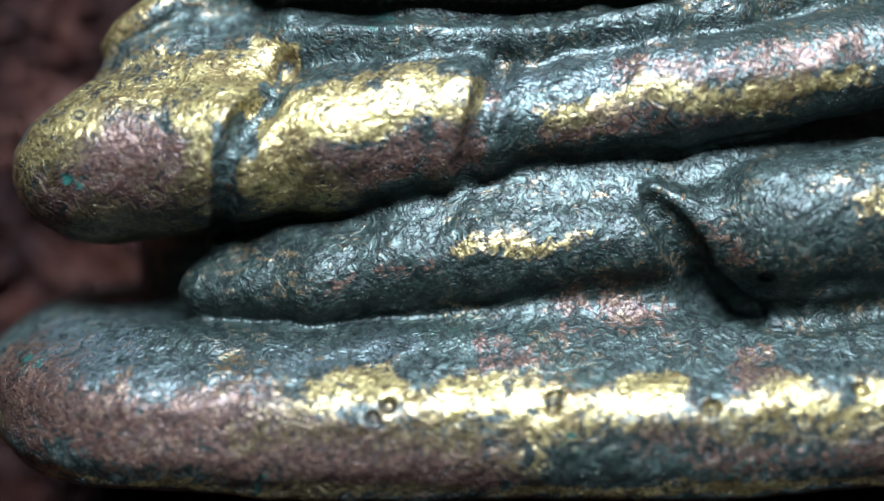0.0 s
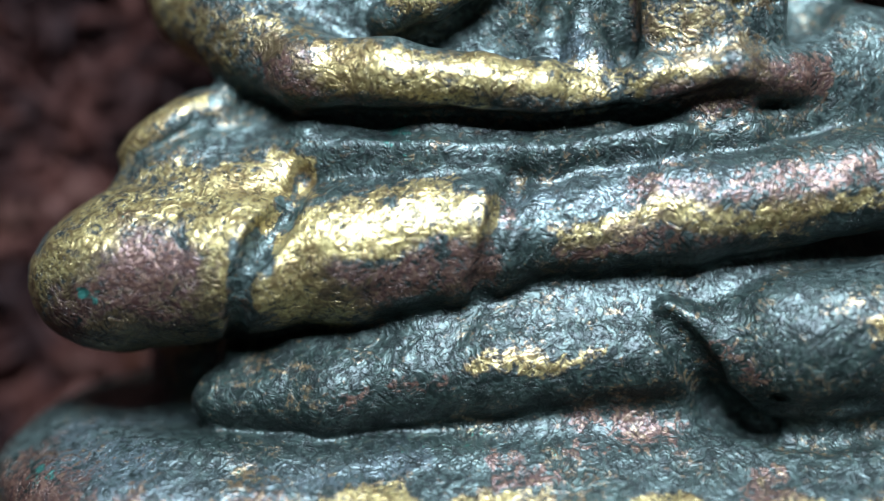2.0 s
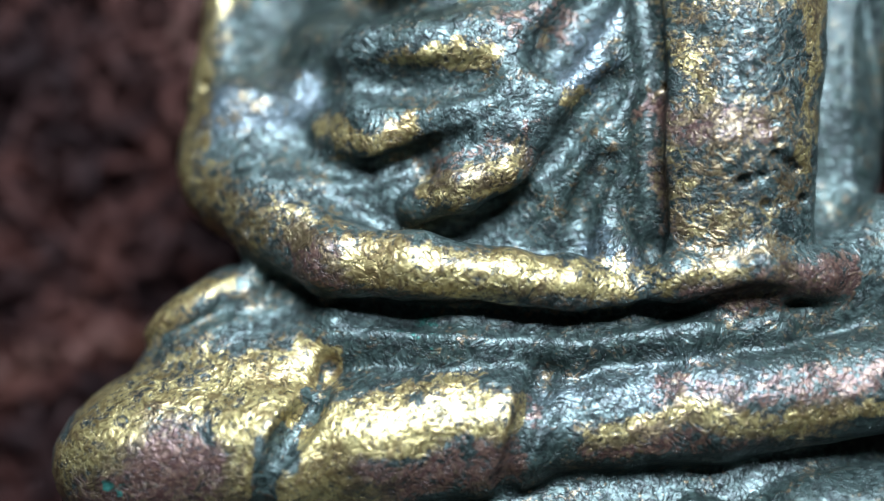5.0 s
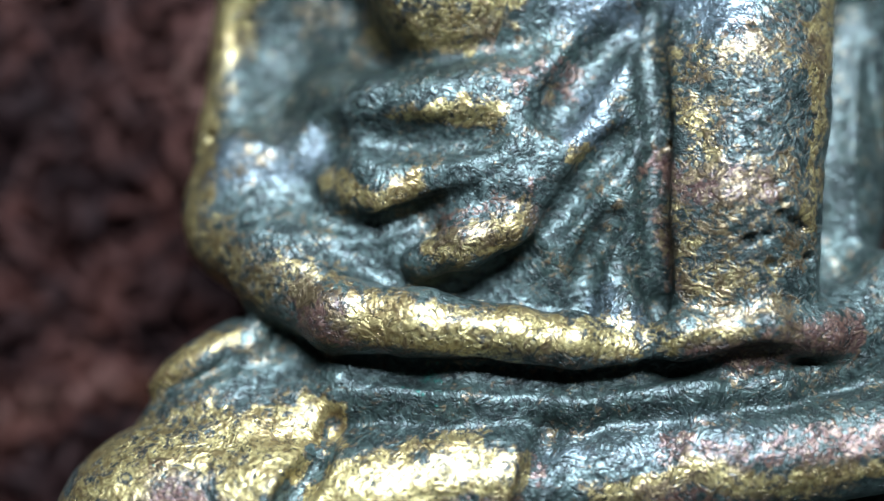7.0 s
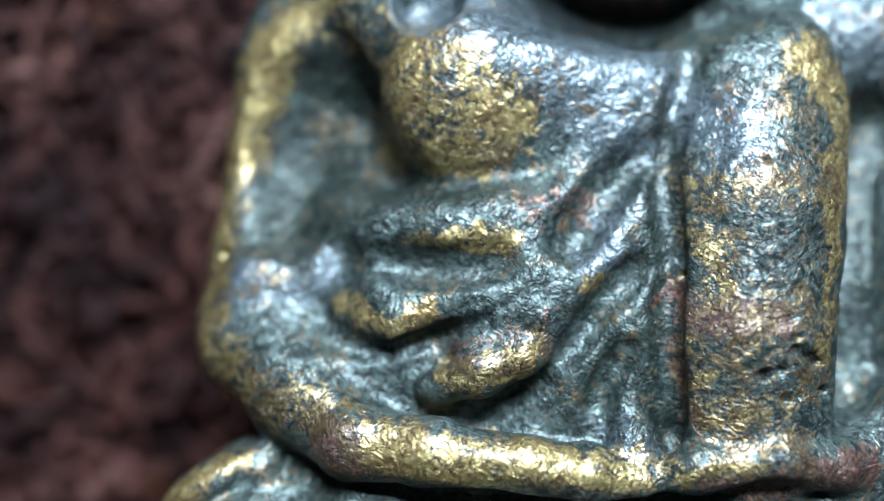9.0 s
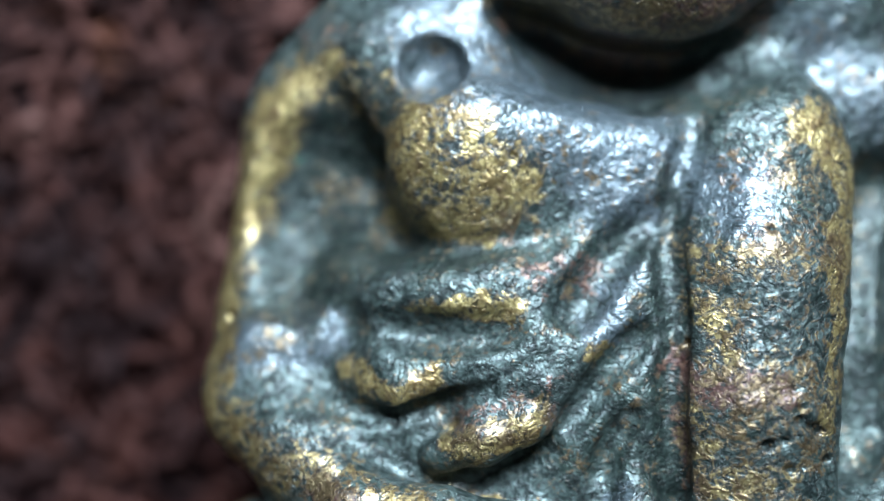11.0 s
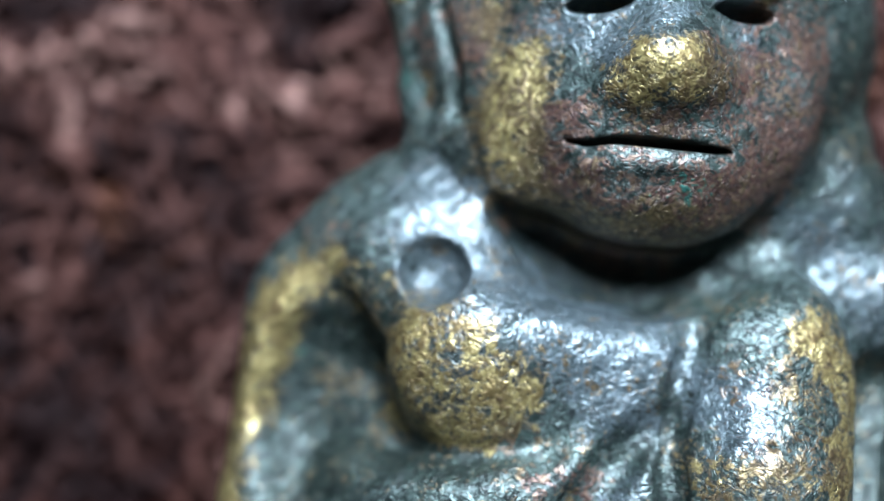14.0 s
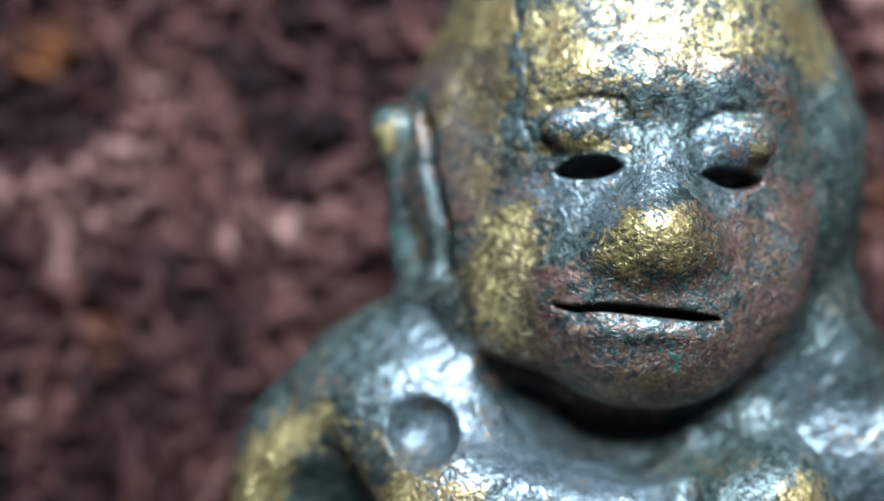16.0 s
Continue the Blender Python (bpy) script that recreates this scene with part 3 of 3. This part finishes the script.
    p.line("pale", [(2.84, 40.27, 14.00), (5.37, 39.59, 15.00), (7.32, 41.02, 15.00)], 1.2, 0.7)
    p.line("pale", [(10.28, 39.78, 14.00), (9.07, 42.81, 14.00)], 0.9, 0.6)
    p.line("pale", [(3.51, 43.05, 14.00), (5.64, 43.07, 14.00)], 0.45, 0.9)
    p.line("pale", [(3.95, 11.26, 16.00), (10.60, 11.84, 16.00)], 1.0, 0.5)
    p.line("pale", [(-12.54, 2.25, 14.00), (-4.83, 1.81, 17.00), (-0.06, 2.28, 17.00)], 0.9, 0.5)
    # knee, folds and shin
    p.spot("gold", (-9.4, 8.7), 3.7, 0.75, 0.2)
    p.line("gold", [(-12.45, 8.41, 15.00), (-11.03, 10.12, 16.00), (-8.86, 11.21, 16.00), (-4.61, 11.76, 16.00)], 1.0, 0.8)
    p.line("gold", [(-4.23, 11.84), (-5.41, 10.69), (-6.57, 9.98), (-6.57, 7.74)], 0.95, 1.3, 0.3)
    p.line("gold", [(-11.79, 6.87, 16.00), (-8.42, 6.66, 17.00)], 0.9, 0.6)
    p.line("maroon", [(-11.38, 7.25), (-8.87, 8.92), (-7.42, 7.76), (-9.73, 6.88)], 1.5, 1.0)
    p.line("verdigris", [(-11.05, 7.97), (-10.27, 7.99)], 0.34, 1.0, 0.25)
    p.line("gold", [(-3.98, 9.08), (-1.70, 9.95), (1.86, 10.88)], 0.95, 1.2, 0.35)
    p.line("gold", [(-4.39, 8.06), (-2.54, 7.46)], 0.9, 0.85)
    p.line("maroon", [(-1.77, 8.00, 17.00), (0.50, 8.69, 17.00), (2.19, 9.02, 17.00)], 1.0, 0.85)
    p.spot("gold", (2.70, 10.95, 17.00), 0.6, 0.8)
    p.line("maroon", [(3.34, 10.47, 17.00), (3.17, 11.21, 17.00)], 0.4, 0.7)
    p.line("gold", [(5.74, 9.71, 17.00), (9.45, 10.28, 17.00), (15.72, 10.80, 17.00)], 0.5, 0.8)
    p.line("maroon", [(5.73, 9.21, 17.00), (7.96, 9.52, 17.00), (11.30, 9.90, 17.00)], 0.6, 0.7)
    p.line("maroon", [(7.75, 10.97, 16.00), (12.49, 11.60, 16.00), (16.06, 12.07, 16.00)], 0.7, 0.6)
    p.line("gold", [(1.90, 5.19, 16.00), (3.84, 5.57, 16.00), (6.73, 5.85, 16.00)], 0.28, 0.75)
    p.line("maroon", [(-1.99, 4.40, 16.00), (0.92, 4.63, 16.00)], 0.4, 0.6)
    p.spot("gold", (16.11, 6.77, 16.00), 0.9, 0.55)
    p.line("maroon", [(10.76, 5.56, 16.00), (11.52, 4.57, 16.00)], 0.4, 0.5)
    # pedestal
    # lower rim: dark green, with its shade put into the colour
    p.line("green_and_shade", [(4.33, -1.09), (9.09, -1.00), (15.79, -0.96)], 0.9, 0.85)
    p.line("gold", [(-4.64, -0.15), (-2.58, 0.93)], 0.5, 0.6)
    p.line("gold", [(-2.96, 0.66), (2.36, 0.82), (5.46, 0.47), (9.10, 0.67), (12.73, 0.68), (16.35, 0.69)], 0.55, 0.95)
    p.line("gold", [(-4.83, -0.33), (2.15, -0.29), (9.10, -0.16), (16.36, -0.23)], 0.7, 0.5)
    p.line("gold", [(2.69, -0.37, 19.00), (4.31, -0.77, 19.00)], 0.9, 0.6)
    p.line("maroon", [(-13.49, 0.82), (-9.70, -0.02), (-5.67, -0.25), (-1.97, -1.28), (2.87, -1.57)], 1.5, 0.95)
    p.line("maroon", [(2.75, 1.64, 18.00), (4.60, 1.60, 18.00)], 0.4, 0.8)
    p.line("maroon", [(11.04, 1.27, 18.00), (12.88, 1.23, 18.00)], 0.3, 0.8)
    p.line("maroon", [(8.26, -0.74, 18.00), (15.98, -1.47, 18.00)], 1.0, 0.6)
    p.line("gold", [(-15.31, 0.24, 12.00), (-14.77, -1.76, 12.00)], 0.8, 0.7)
    p.line("gold", [(-12.47, -1.90), (-7.75, -2.06), (-2.06, -2.47), (5.50, -2.63), (11.15, -2.56), (16.17, -2.28)], 0.28, 0.8)
    p.line("gold", [(-4.38, -0.66, 18.00), (-3.80, -0.10, 18.00)], 0.4, 0.65)
    p.line("verdigris", [(5.48, -1.25, 18.00), (9.18, -1.14, 18.00), (14.72, -1.25, 18.00)], 0.9, 0.36)
    p.spot("verdigris", (-4.49, -1.89, 17.00), 0.25, 1.0)
    p.spot("verdigris", (-12.90, 1.81, 14.00), 0.3, 1.0)
    p.line("verdigris", [(-1.07, 2.72, 16.00), (2.42, 2.44, 16.00)], 0.8, 0.4)
    p.line("maroon", [(5.73, 3.05, 16.00), (9.20, 2.88, 16.00)], 0.7, 0.55)
    # hip, forearms, elbow
    p.line("gold", [(-10.86, 13.20, 13.00), (-8.03, 14.36, 13.00)], 0.55, 0.85)
    p.line("gold", [(-2.71, 15.71, 16.00), (1.29, 15.13, 16.00), (6.23, 14.71, 16.00)], 0.7, 0.9)
    p.line("gold", [(7.17, 14.74, 16.00), (10.01, 15.37, 16.00)], 0.5, 0.7)
    p.line("maroon", [(-4.58, 16.18, 15.00), (-3.71, 15.20, 15.00)], 0.9, 0.9)
    p.line("maroon", [(-2.25, 14.50, 15.00), (5.17, 14.02, 15.00)], 0.5, 0.5)
    p.line("maroon", [(8.87, 14.44, 16.00), (11.70, 14.78, 16.00), (13.96, 15.32, 16.00)], 0.75, 0.9)
    p.spot("verdigris", (-0.70, 13.21, 15.00), 0.6, 0.7)
    p.line("gold", [(-9.59, 18.31, 10.00), (-8.26, 17.10, 11.00), (-4.74, 17.15, 13.00)], 1.3, 0.62)
    p.line("maroon", [(-7.00, 17.64, 12.00), (-4.79, 15.84, 14.00)], 0.9, 0.5)
    # upper arm and shoulder
    p.line("gold", [(-9.94, 18.69, 9.00), (-9.53, 22.76, 9.00), (-8.56, 26.83, 9.00), (-7.28, 29.81, 10.00)], 1.15, 0.9)
    p.line("gold", [(-8.93, 26.24, 9.00), (-7.85, 28.99, 9.00), (-5.63, 31.75, 9.00)], 1.0, 0.9)
    p.line("maroon", [(-5.66, 33.12, 9.00), (-4.74, 32.68, 9.00)], 0.8, 0.5)
    p.line("gold", [(-4.89, 30.58, 11.00), (-3.06, 30.79, 12.00)], 0.6, 0.5)
    p.line("verdigris", [(-6.30, 28.14, 10.00), (-5.89, 29.48, 10.00)], 0.5, 0.5)
    p.line("verdigris", [(-4.42, 33.72, 10.00), (-2.42, 33.97, 10.00)], 1.0, 0.35)
    # breast, robe, sash
    p.spot("gold", (-0.23, 27.32, 14.00), 2.6, 0.62, 0.25)
    p.line("gold", [(-1.63, 29.53, 13.00), (-2.21, 27.05, 13.00), (-0.75, 25.63, 13.00), (1.51, 25.86, 13.00)], 1.0, 0.68)
    p.line("gold", [(0.87, 27.23, 14.00), (2.28, 26.84, 14.00)], 0.8, 0.75)
    p.spot("maroon", (1.69, 25.94, 14.00), 0.7, 0.6)
    p.line("gold", [(-1.48, 22.68, 14.00), (2.13, 22.94, 14.00)], 0.34, 0.8)
    p.line("maroon", [(2.72, 23.64, 14.00), (4.71, 23.67, 14.00)], 0.7, 0.6)
    p.spot("gold", (3.92, 23.36, 14.00), 0.4, 0.6)
    p.line("gold", [(-3.87, 20.53, 14.00), (-2.65, 19.45, 14.00), (-0.65, 20.39, 14.00)], 0.4, 0.75)
    p.line("gold", [(0.21, 18.06, 15.00), (2.74, 18.89, 15.00)], 0.5, 0.85)
    p.line("maroon", [(0.40, 18.55, 15.00), (3.31, 19.77, 15.00)], 0.7, 0.6)
    p.line("gold", [(4.46, 20.77, 15.00), (4.84, 21.36, 15.00)], 0.3, 0.8)
    p.line("gold", [(10.91, 26.74, 14.00), (10.50, 16.41, 15.00)], 2.0, 0.4)
    p.line("maroon", [(10.91, 26.74, 14.00), (10.50, 16.41, 15.00)], 2.0, 0.4)
    p.line("gold", [(8.76, 25.31), (10.21, 24.55), (11.74, 24.76)], 1.2, 0.45)
    p.line("gold", [(12.63, 29.04, 13.00), (13.86, 27.22, 13.00), (13.00, 24.18, 14.00)], 0.9, 0.75)
    p.line("gold", [(13.10, 23.79, 14.00), (12.77, 18.78, 15.00)], 0.4, 0.8)
    p.line("gold", [(8.60, 22.97), (9.01, 20.84)], 0.7, 0.55)
    p.line("gold", [(8.17, 19.22, 16.00), (8.38, 16.96, 16.00), (11.19, 17.39, 16.00)], 0.7, 0.55)
    p.line("maroon", [(8.06, 20.55, 16.00), (9.10, 20.19, 16.00), (10.60, 20.02, 16.00)], 0.75, 0.9)
    p.line("maroon", [(10.01, 25.13, 15.00), (12.12, 24.96, 15.00)], 0.9, 0.55)
    p.line("maroon", [(10.05, 22.02, 15.00), (11.39, 22.63, 15.00)], 0.7, 0.5)
    p.line("maroon", [(7.79, 19.22, 16.00), (8.11, 16.57, 16.00)], 0.4, 0.8)
    p.spot("verdigris", (12.00, 26.25, 14.00), 0.45, 0.6)
    p.spot("verdigris", (15.30, 32.85, 11.00), 0.7, 0.6)
    # face
    p.line("maroon", [(0.81, 40.14, 13.00), (3.93, 34.22, 14.00), (9.91, 34.35, 14.00), (12.14, 40.32, 13.00)], 2.2, 0.55)
    p.line("gold", [(-0.45, 47.67, 11.00), (12.65, 47.79, 11.00)], 2.6, 0.5)
    p.line("gold", [(2.25, 38.83, 14.00), (1.67, 37.40, 14.00), (1.91, 35.38, 14.00)], 1.15, 0.95)
    p.line("gold", [(1.91, 34.98, 14.00), (3.54, 33.81, 14.00), (5.43, 33.51, 15.00)], 0.6, 0.7)
    p.line("gold", [(5.43, 33.70, 15.00), (7.38, 33.55, 15.00)], 0.5, 0.5)
    p.line("gold", [(5.86, 37.96, 16.00), (6.61, 38.55, 16.00), (8.14, 38.38, 16.00)], 0.9, 0.9)
    p.line("maroon", [(8.51, 39.45, 15.00), (8.91, 37.48, 15.00)], 0.6, 0.7)
    p.line("maroon", [(10.49, 38.77, 14.00), (11.48, 36.78, 14.00), (10.89, 35.17, 14.00)], 1.3, 0.8)
    p.line("gold", [(10.89, 38.57, 14.00), (11.48, 37.78, 14.00)], 0.6, 0.45)
    p.line("maroon", [(2.53, 34.19, 14.00), (5.81, 34.68, 15.00), (8.73, 33.58, 15.00)], 1.2, 0.55)
    p.line("maroon", [(3.83, 37.00, 15.00), (9.68, 36.91, 15.00)], 0.7, 0.5)
    p.line("gold", [(-0.92, 47.03, 10.00), (0.88, 47.41, 12.00), (3.84, 46.31, 13.00)], 1.6, 0.7)
    p.line("gold", [(2.81, 44.81, 13.00), (5.82, 45.03, 14.00), (9.04, 46.36, 13.00), (12.81, 46.65, 12.00)], 1.7, 0.62)
    p.line("gold", [(1.15, 44.15, 13.00), (1.39, 42.67, 13.00)], 0.9, 0.7)
    p.line("maroon", [(-0.62, 45.43, 11.00), (-0.34, 42.33, 11.00), (0.38, 39.61, 12.00)], 1.1, 0.8)
    p.line("gold", [(-0.37, 43.66, 11.00), (0.36, 40.68, 12.00)], 0.7, 0.5)
    p.line("maroon", [(7.45, 44.64, 14.00), (9.87, 44.67, 14.00), (12.14, 43.45, 13.00)], 0.8, 0.6)
    p.line("gold", [(3.27, 41.92, 15.00), (5.54, 42.09, 15.00)], 0.42, 1.0)
    p.spot("gold", (10.55, 41.86, 15.00), 0.55, 0.8)
    p.line("verdigris", [(7.18, 34.32, 15.00), (8.34, 34.15, 15.00)], 0.6, 0.62)
    p.line("verdigris", [(3.81, 43.77, 14.00), (6.45, 42.57, 14.00)], 0.5, 0.35)
    p.line("verdigris", [(8.87, 43.42, 14.00), (10.47, 43.85, 14.00)], 0.6, 0.4)
    p.line("gold", [(-2.97, 43.13, 10.00), (-2.62, 42.23, 10.00)], 0.5, 0.9)
    p.line("gold", [(-1.65, 39.32, 10.00), (-1.52, 38.43, 10.00)], 0.35, 0.7)
    p.line("maroon", [(-1.80, 41.11, 10.00), (-1.41, 38.21, 10.00)], 0.4, 0.7)
    p.line("verdigris", [(-2.87, 39.85, 9.00), (-2.60, 38.25, 9.00)], 0.7, 0.55)
    p.line("gold", [(2.07, 39.12), (1.79, 37.45), (1.71, 35.79)], 0.9, 1.1, 0.4)
    p.line("gold", [(1.41, 35.17), (2.56, 34.16), (4.18, 33.50), (7.01, 33.26)], 0.65, 0.75)
    p.line("gold", [(-0.43, 46.77), (0.51, 44.01), (0.77, 41.76)], 1.0, 0.55)
    p.line("maroon", [(-1.09, 45.54), (-0.34, 42.33), (0.58, 40.47)], 0.9, 0.7)
    # crown, beyond the brow
    p.line("gold", [(0.56, 51.88, 8.00), (12.96, 51.96, 8.00)], 2.6, 0.7)
    p.line("gold", [(-0.57, 42.99, 11.00), (1.01, 40.47, 12.00), (1.25, 38.69, 13.00)], 0.8, 0.5)
    p.line("maroon", [(3.10, 36.62, 14.00), (2.72, 34.60, 14.00), (5.94, 33.07, 14.00), (9.91, 34.35, 14.00)], 1.5, 0.9)
    p.line("maroon", [(10.71, 41.34, 13.00), (12.40, 39.80, 12.00), (12.40, 37.27, 12.00)], 1.3, 0.7)
    # shade painted into ear groove, sash valley, jaw hollow and lap
    p.line("green_and_shade", [(-0.62, 41.72, 9.00), (-0.32, 38.29, 9.00), (0.42, 35.79, 10.00)], 1.0, 0.8)
    p.line("green_and_shade", [(3.30, 36.22, 14.00), (3.92, 35.43, 14.00)], 0.6, 0.8)
    p.line("green_and_shade", [(1.20, 41.41, 13.00), (3.07, 41.44, 13.00)], 0.8, 0.8)
    p.line("green_and_shade", [(13.79, 41.80, 10.00), (13.78, 38.48, 10.00)], 1.2, 0.5)
    p.line("green_and_shade", [(7.45, 27.10, 14.00), (7.48, 21.72, 14.00), (7.34, 16.73, 15.00)], 0.55, 1.0)
    p.line("green_and_shade", [(1.55, 33.93, 11.00), (3.74, 31.81, 11.00), (6.83, 30.76, 12.00), (9.92, 32.34, 11.00)], 1.0, 0.8)
    p.line("green_and_shade", [(-2.68, 12.15, 15.00), (3.21, 12.09, 15.00), (9.06, 12.22, 15.00), (16.18, 13.32, 15.00)], 1.3, 0.6)
    p.line("green_and_shade", [(15.53, 27.36, 11.00), (15.05, 23.31, 11.00), (14.47, 19.60, 12.00)], 1.0, 0.9)
    # gold rubbed or cracked away
    p.line("gold", [(-10.99, 7.24), (-8.68, 8.92), (-7.61, 7.77)], 1.1, -0.45)
    # crease under the breast: gold taken out, shade painted in
    p.line("gold", [(-2.94, 24.94), (-0.90, 24.35), (1.53, 24.58), (3.13, 25.60)], 0.45, -1.0)
    p.line("green_and_shade", [(-2.93, 24.73), (-0.90, 24.25), (1.53, 24.48)], 0.5, 0.9)
    p.line("gold", [(1.98, 47.57, 13.00), (2.41, 44.79, 14.00), (2.19, 43.13, 14.00), (2.86, 41.87, 14.00)], 0.2, -1.0)
    p.line("gold", [(-3.65, 11.92, 16.00), (-4.70, 9.75, 17.00), (-5.63, 7.72, 17.00), (-6.24, 5.96, 16.00)], 0.17, -1.0)
    p.line("gold", [(3.58, 11.45, 16.00), (3.05, 9.93, 17.00), (2.74, 8.45, 17.00)], 0.16, -0.8)
    p.spot("gold", (-10.76, 7.97, 16.00), 0.5, -1.0)
    p.spot("gold", (0.74, 1.15, 19.00), 0.6, -0.8)
    p.spot("gold", (5.14, 0.50, 19.00), 0.35, -0.9)
    p.spot("gold", (6.44, 1.37, 18.00), 0.7, -0.9)
    p.spot("gold", (10.30, 1.28, 18.00), 0.8, -0.8)
    p.spot("gold", (14.34, 0.82, 18.00), 0.4, -0.8)
    p.line("gold", [(9.22, 28.31, 14.00), (9.64, 26.13, 14.00)], 0.9, -0.6)
    p.line("gold", [(2.92, 34.60, 14.00), (6.34, 33.28, 14.00), (9.51, 33.74, 14.00)], 1.0, 0.36)
    p.line("maroon", [(0.92, 45.22, 12.00), (0.76, 42.19, 12.00)], 1.0, 0.7)
    # darker right ear and shoulder
    p.line("green_and_shade", [(14.68, 40.62, 9.00), (14.27, 37.46, 9.00), (13.35, 35.08, 10.00)], 1.2, 0.9)
    p.line("green_and_shade", [(16.13, 38.57, 8.00), (15.84, 33.90, 9.00)], 1.6, 0.8)
    me = mesh_of("seated_figure", points * MM, faces, BRONZE)
    for name, values in p.layer.items():
        me.attributes.new(name, "FLOAT", "POINT").data.foreach_set("value", values)
    ob = new("seated_figure", me)
    return tagged(ob, "small worn brass seated statue lying on a rug", "statue")


figure()


# ---- the rug ----
def rug():
    rng = np.random.default_rng(4)
    bm = bmesh.new()
    bmesh.ops.create_grid(bm, x_segments=80, y_segments=80, size=0.6)
    for v in bm.verts:
        v.co.z = -0.0016 + 0.0003 * noise.noise(v.co * 60)
    me = bpy.data.meshes.new("rug")
    bm.to_mesh(me)
    bm.free()
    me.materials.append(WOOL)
    tagged(new("ground", me), "red-brown wool rug under the statue", "rug", kind="structure")
    # pile: short twisted tufts, one mesh
    rings, sides = 5, 6
    bv, bf = [], []
    for i in range(rings):
        s = i / (rings - 1)
        for j in range(sides):
            a = 2 * math.pi * j / sides
            r = 0.15 * math.sin(math.pi * (0.12 + 0.76 * s)) ** 0.6
            bv.append((s - 0.5, r * math.cos(a), r * math.sin(a)))
            if i + 1 < rings:
                k = i * sides
                bf.append((k + j, k + (j + 1) % sides, k + sides + (j + 1) % sides, k + sides + j))
    bv, bf = np.array(bv), np.array(bf)
    pts, fcs = [], []
    for x in np.arange(-31, 36, 0.75):
        for y in np.arange(-14, 62, 0.75):
            if (-8 < x < 21 and 2 < y < 33) or (0 < x < 13 and 30 < y < 48):
                continue
            size = rng.uniform(1.2, 3.2)
            q = bv * size
            q[:, 2] += 0.35 * size * (0.25 - bv[:, 0] ** 2) * 2 - 0.1
            q[:, 1] += rng.uniform(-0.5, 0.5) * size * bv[:, 0] ** 2
            tip, a = rng.uniform(-0.9, 0.9), rng.uniform(0, 2 * math.pi)
            q = q @ np.array([[math.cos(tip), 0, -math.sin(tip)], [0, 1, 0], [math.sin(tip), 0, math.cos(tip)]])
            q = q @ np.array([[math.cos(a), -math.sin(a), 0], [math.sin(a), math.cos(a), 0], [0, 0, 1]])
            fcs.append(bf + len(bv) * len(pts))
            pts.append(q + (x + rng.normal(0, 0.4), y + rng.normal(0, 0.4), -1.1 + rng.normal(0, 0.45)))
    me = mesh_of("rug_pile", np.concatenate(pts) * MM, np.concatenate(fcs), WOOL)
    tagged(new("rug_pile", me), "short red-brown wool tufts of the rug", "rug pile", kind="stuff")


rug()


# ---- the plain room round it, unseen, added to close in the light ----
def boxes(name, material, *spans):
    """One mesh of boxes, each given by its low and high corner."""
    bm = bmesh.new()
    for low, high in spans:
        made = bmesh.ops.create_cube(bm, size=1.0)["verts"]
        for v in made:
            v.co = [lo + (hi - lo) * (c + 0.5) for lo, hi, c in zip(low, high, v.co)]
    me = bpy.data.meshes.new(name)
    bm.to_mesh(me)
    bm.free()
    me.materials.append(material)
    return tagged(new(name, me), kind="structure")


HALF, TOP, THICK, FLOOR = 1.5, 2.4, 0.1, -0.004
tagged(boxes("floor", BOARDS, ((-HALF, -HALF, FLOOR - 0.05), (HALF, HALF, FLOOR))), "dull brown wooden floor below the rug", "floor")
tagged(boxes("ceiling", PLASTER, ((-HALF, -HALF, TOP), (HALF, HALF, TOP + THICK))), "plain white plaster ceiling", "ceiling")
tagged(boxes("wall_south", PLASTER, ((-HALF, -HALF - THICK, FLOOR), (HALF, -HALF, TOP))), "plain white plaster wall", "wall")
tagged(boxes("wall_east", PLASTER, ((HALF, -HALF, FLOOR), (HALF + THICK, HALF, TOP))), "plain white plaster wall", "wall")
tagged(boxes("wall_west", PLASTER, ((-HALF - THICK, -HALF, FLOOR), (-HALF, HALF, TOP))), "plain white plaster wall", "wall")
# unseen wall; its opening is added to let dim world fill in
tagged(boxes("wall_north", PLASTER,
             ((-HALF, HALF, FLOOR), (-0.6, HALF + THICK, TOP)), ((0.6, HALF, FLOOR), (HALF, HALF + THICK, TOP)),
             ((-0.6, HALF, FLOOR), (0.6, HALF + THICK, 0.8)), ((-0.6, HALF, 1.9), (0.6, HALF + THICK, TOP))), "unseen plain white plaster wall with an opening added for fill light", "wall")
